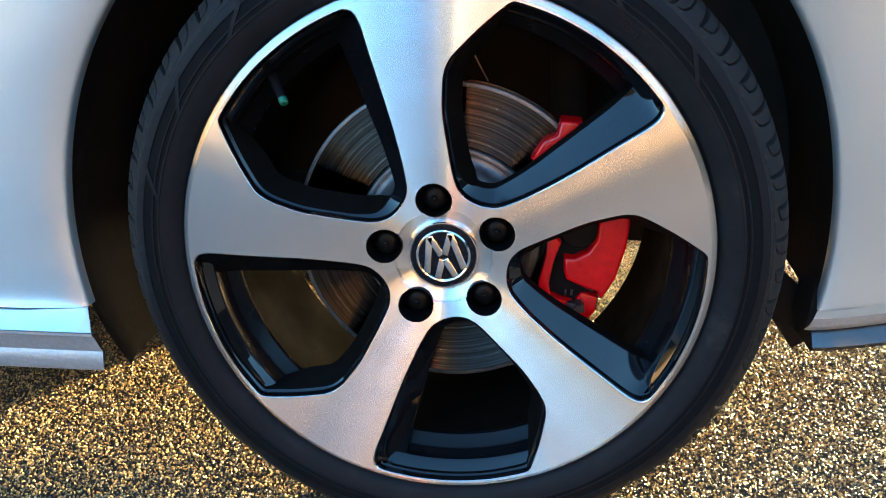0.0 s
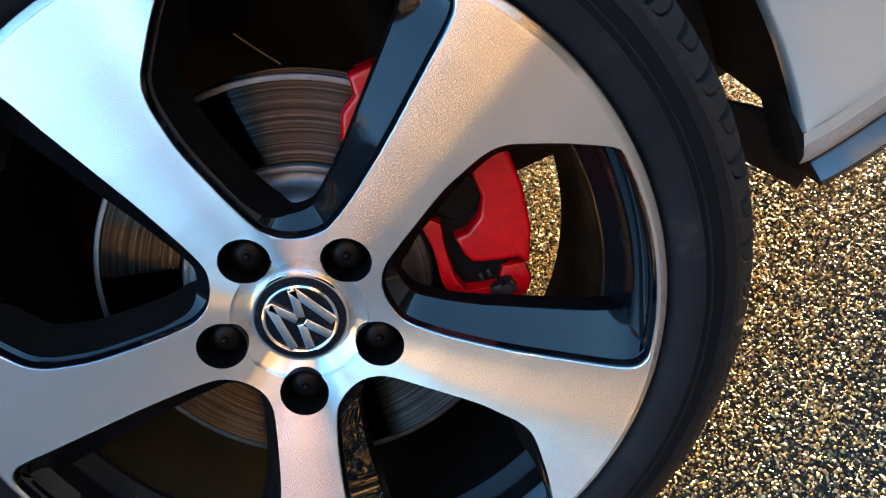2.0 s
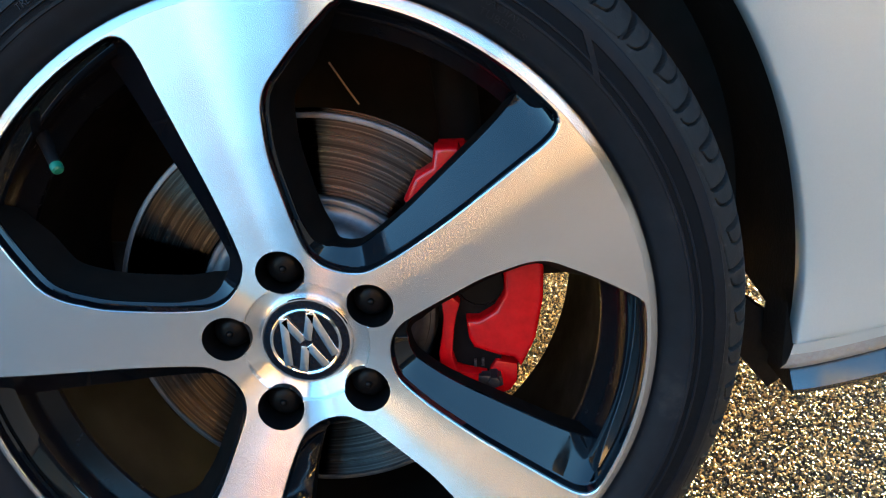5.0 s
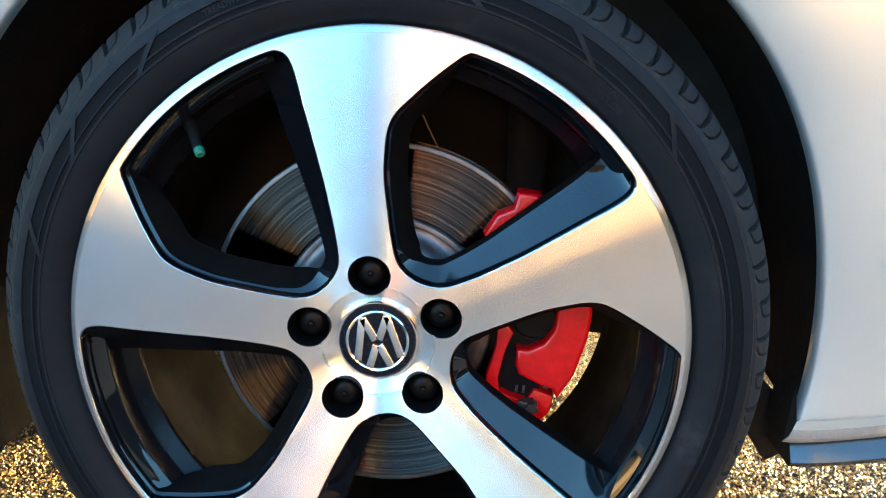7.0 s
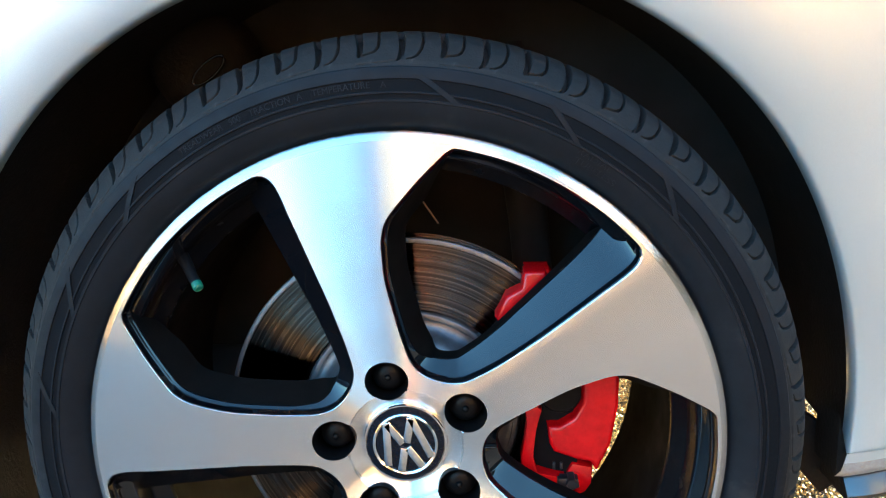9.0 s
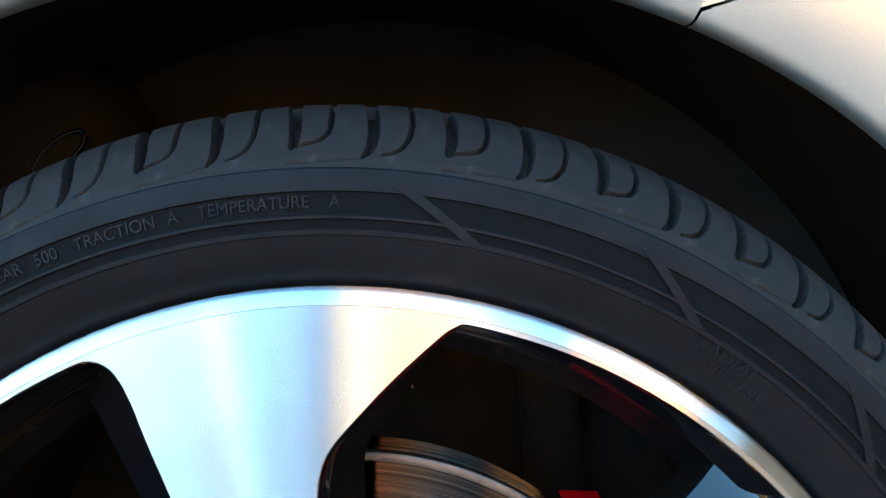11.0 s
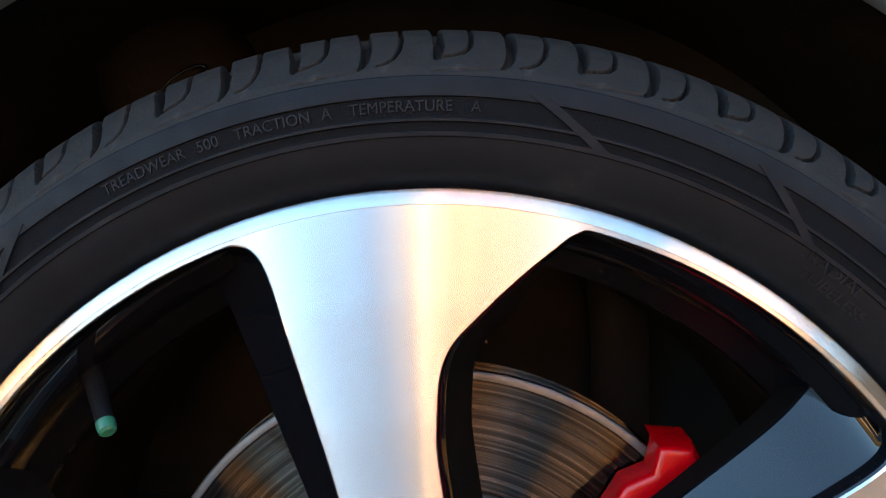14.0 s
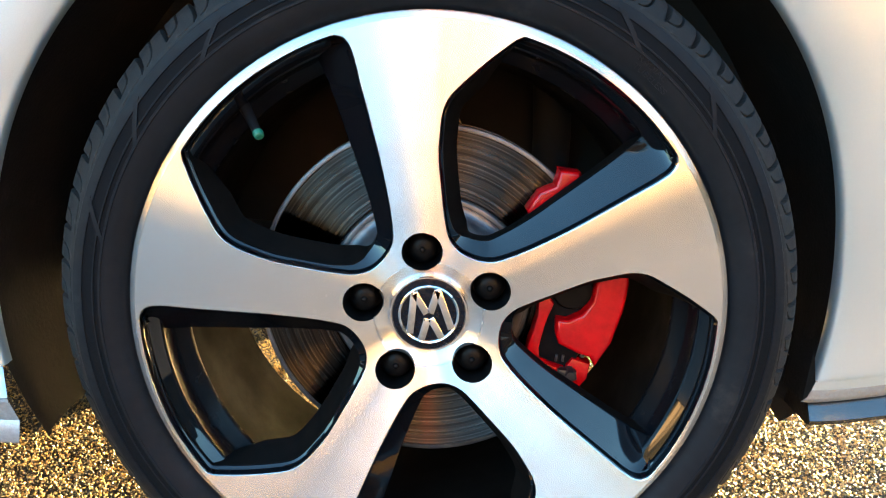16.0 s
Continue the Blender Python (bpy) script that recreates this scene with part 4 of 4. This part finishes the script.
part("front_side", mesh_of("front_side", *slab([(-3.0, 0.258), (-3.0, 1.15), (-1.902, 1.15), (-1.902, 0.258)], fore_y, fore_y + 0.03, 0.004), PAINT, 30), car, "silver painted side further forward")
part("front_end", mesh_of("front_end", *slab([(-3.03, 0.258), (-3.03, 1.15), (-3.002, 1.15), (-3.002, 0.258)], fore_y, 1.70, 0.004), PAINT, 30), car, "silver painted front end")
part("tail_panel", mesh_of("tail_panel", *slab([(0.845, 0.23), (0.845, 1.15), (0.875, 1.15), (0.875, 0.23)], tail_y, 1.75 - tail_y, 0.004), PAINT, 30), car, "silver painted tail of the car")
up = lambda x: [(x, side_at(0.0, 1.15), 1.15), (x, side_at(0.0, 1.15) + 0.10, 1.36), (x, 0.32, 1.44), (x, 0.9, 1.47), (x, 1.45, 1.44), (x, 1.66, 1.15), (x, 1.70, 0.222)]
part("upper_body", mesh_of("upper_body", *strip([-3.0, -2.0, -1.0, 0.0, 0.86], up), PAINT, 30), car, "silver painted roof and far side")
part("tail_upper", mesh_of("tail_upper", [(0.86, *p[1:]) for p in up(0)], [tuple(range(7))], PAINT, 0), car)

# ---- ground ----
gx = [-300, -40, -4, -0.93, -0.5, 0, 0.6, 1.13, 4, 40, 300]
gy = [-300, -40, -4, -1.0, -0.11, 0.2, 0.7, 1.04, 2.5, 40, 300]
ground = new("ground", mesh_of("ground", [(x, y, 0.0) for y in gy for x in gx], [(j * 11 + i, j * 11 + i + 1, (j + 1) * 11 + i + 1, (j + 1) * 11 + i) for j in range(10) for i in range(10)], BINDER, 0))
ground.data.materials.append(asphalt_far())
for f in ground.data.polygons:
    f.material_index = 0 if -0.9 < f.center.x < 1.1 and -0.1 < f.center.y < 1.0 else 1
tagged(ground, "dark asphalt with pale stone chips", "asphalt", kind="structure")


def chips(x0, x1, y0, y1, pitch, seed):
    """Thousands of angular stone chips bedded in the asphalt."""
    rng = np.random.default_rng(seed)
    nx, ny = int((x1 - x0) / pitch), int((y1 - y0) / pitch)
    cx, cy = np.meshgrid((np.arange(nx) + 0.5) * pitch + x0, (np.arange(ny) + 0.5) * pitch + y0)
    n = nx * ny
    c = np.stack([cx.ravel(), cy.ravel()], 1) + rng.uniform(-0.45, 0.45, (n, 2)) * pitch
    keep = rng.random(n) < 0.86
    c = c[keep]
    n = len(c)
    size = pitch * rng.uniform(0.36, 0.84, n)
    turn = rng.uniform(0, 2 * np.pi, n)
    long = rng.uniform(0.65, 1.35, n)
    height = size * rng.uniform(0.45, 0.95, n)
    tilt = rng.normal(0, 0.42, (n, 2))
    k = 4
    verts = np.zeros((n, 2 * k, 3))
    for ring, (rad, lift) in enumerate(((1.0, -0.25), (0.62, 1.0))):
        for i in range(k):
            a = 2 * np.pi * i / k + rng.uniform(-0.35, 0.35, n)
            r = size * rad * rng.uniform(0.75, 1.15, n)
            u, v = r * np.cos(a) * long, r * np.sin(a) / long
            verts[:, ring * k + i, 0] = c[:, 0] + u * np.cos(turn) - v * np.sin(turn)
            verts[:, ring * k + i, 1] = c[:, 1] + u * np.sin(turn) + v * np.cos(turn)
            verts[:, ring * k + i, 2] = lift * height + (u * tilt[:, 0] + v * tilt[:, 1]) * ring
    face = [[i, (i + 1) % k, k + (i + 1) % k, k + i] for i in range(k)]
    base = (np.arange(n) * 2 * k)[:, None, None]
    quads = (np.array(face)[None] + base).reshape(-1, 4)
    tops = np.arange(k, 2 * k)[None] + base[:, :, 0]
    me = bpy.data.meshes.new("stone_chips")
    me.from_pydata(verts.reshape(-1, 3).tolist(), [], quads.tolist() + tops.tolist())
    me.materials.append(CHIP)
    me.update()
    return me


tagged(new("stone_chips", chips(-0.74, 0.92, -0.10, 1.03, 0.0031, 3)), "pale angular stone chips bedded in asphalt", "asphalt chips", kind="stuff")

# ---- distance: an unseen low belt of trees round the place ----
belt_v, belt_f, n = [], [], 360
for i in range(n):
    a = 2 * math.pi * i / n
    lump = noise.noise(Vector((3.2 * math.cos(a), 3.2 * math.sin(a), 1.7))) + 0.6 * noise.noise(Vector((11 * math.cos(a), 11 * math.sin(a), 4.0)))
    # the belt dips towards the sun so that it lets the light in
    off = abs((math.degrees(a) - SUN_AZ + 180) % 360 - 180)
    h = max(1.5, 7.0 + 9.0 * lump) * min(1.0, max(0.10, (off - 12) / 40))
    d = 26 + 4 * math.sin(2 * a + 1)
    belt_v += [(d * math.cos(a), d * math.sin(a), -1), (d * math.cos(a), d * math.sin(a), h * 0.75), ((d + 2) * math.cos(a), (d + 2) * math.sin(a), h)]
    for s in range(2):
        belt_f.append((i * 3 + s, i * 3 + s + 1, (i + 1) % n * 3 + s + 1, (i + 1) % n * 3 + s))
tagged(new("backdrop", mesh_of("backdrop", belt_v, belt_f, TREES, 60)), "far unseen belt of trees and pale house fronts for the rim's reflections", "distance", kind="structure")

# unseen fronts with pitched roofs across the road, some in sun, two in shade
# added to streak the rim's reflections; their colours follow those streaks
TAN = plain("tan_streak", (0.105, 0.083, 0.075), 0.9, 0, 1.5, 0)
ROSE = plain("rose_streak", (0.19, 0.066, 0.070), 0.9, 0, 1.5, 0)
BROWN = plain("brown_streak", (0.115, 0.076, 0.055), 0.9, 0, 1.5, 0)
OCHRE = plain("ochre_streak", (0.32, 0.21, 0.095), 0.9, 0, 1.5, 0)
RED_FRONT = plain("red_streak", (0.20, 0.045, 0.037), 0.9, 0, 1.5, 0)
SLATE = plain("slate_streak", (0.12, 0.14, 0.18), 0.9, 0, 1.5, 0)
STREAK_FRONTS = ((264.0, 1.3, 17.0, 130, SLATE, "tall unseen slate grey front, added for a grey streak in the rim"), (269.0, 0.95, 12.0, 65, ROSE, "unseen rose front, added for a pink streak in the rim"),
          (271.0, 0.5, 12.5, 65, BROWN, "unseen brown front, added for a warm streak in the rim"), (272.4, 0.40, 15.0, 130, SLATE, "narrow unseen slate grey front, added for a grey streak in the rim"),
          (274.4, 0.9, 12.0, 65, BROWN, "unseen brown front, added for a warm streak in the rim"), (276.4, 0.34, 13.0, 65, RED_FRONT, "narrow unseen red front, added for a red streak in the rim"),
          (279.2, 1.4, 10.0, 65, TAN, "unseen tan front, added for a pale streak in the rim"), (300.5, 3.2, 7.5, 72, OCHRE, "unseen ochre front, added for a golden streak in the rim"))
for az, wide, high, faces, front, words in STREAK_FRONTS:
    face = [(-wide / 2, -0.5), (-wide / 2, high * 0.82), (0, high), (wide / 2, high * 0.82), (wide / 2, -0.5)]
    house = new("house", mesh_of("house", *slab(face, 0, 6, 0), front, 0))
    house.matrix_world = Matrix.Translation((16 * math.cos(radians(az)), 16 * math.sin(radians(az)), 0)) @ Matrix.Rotation(radians(faces + 90), 4, "Z")
    tagged(house, words, "house", kind="structure")
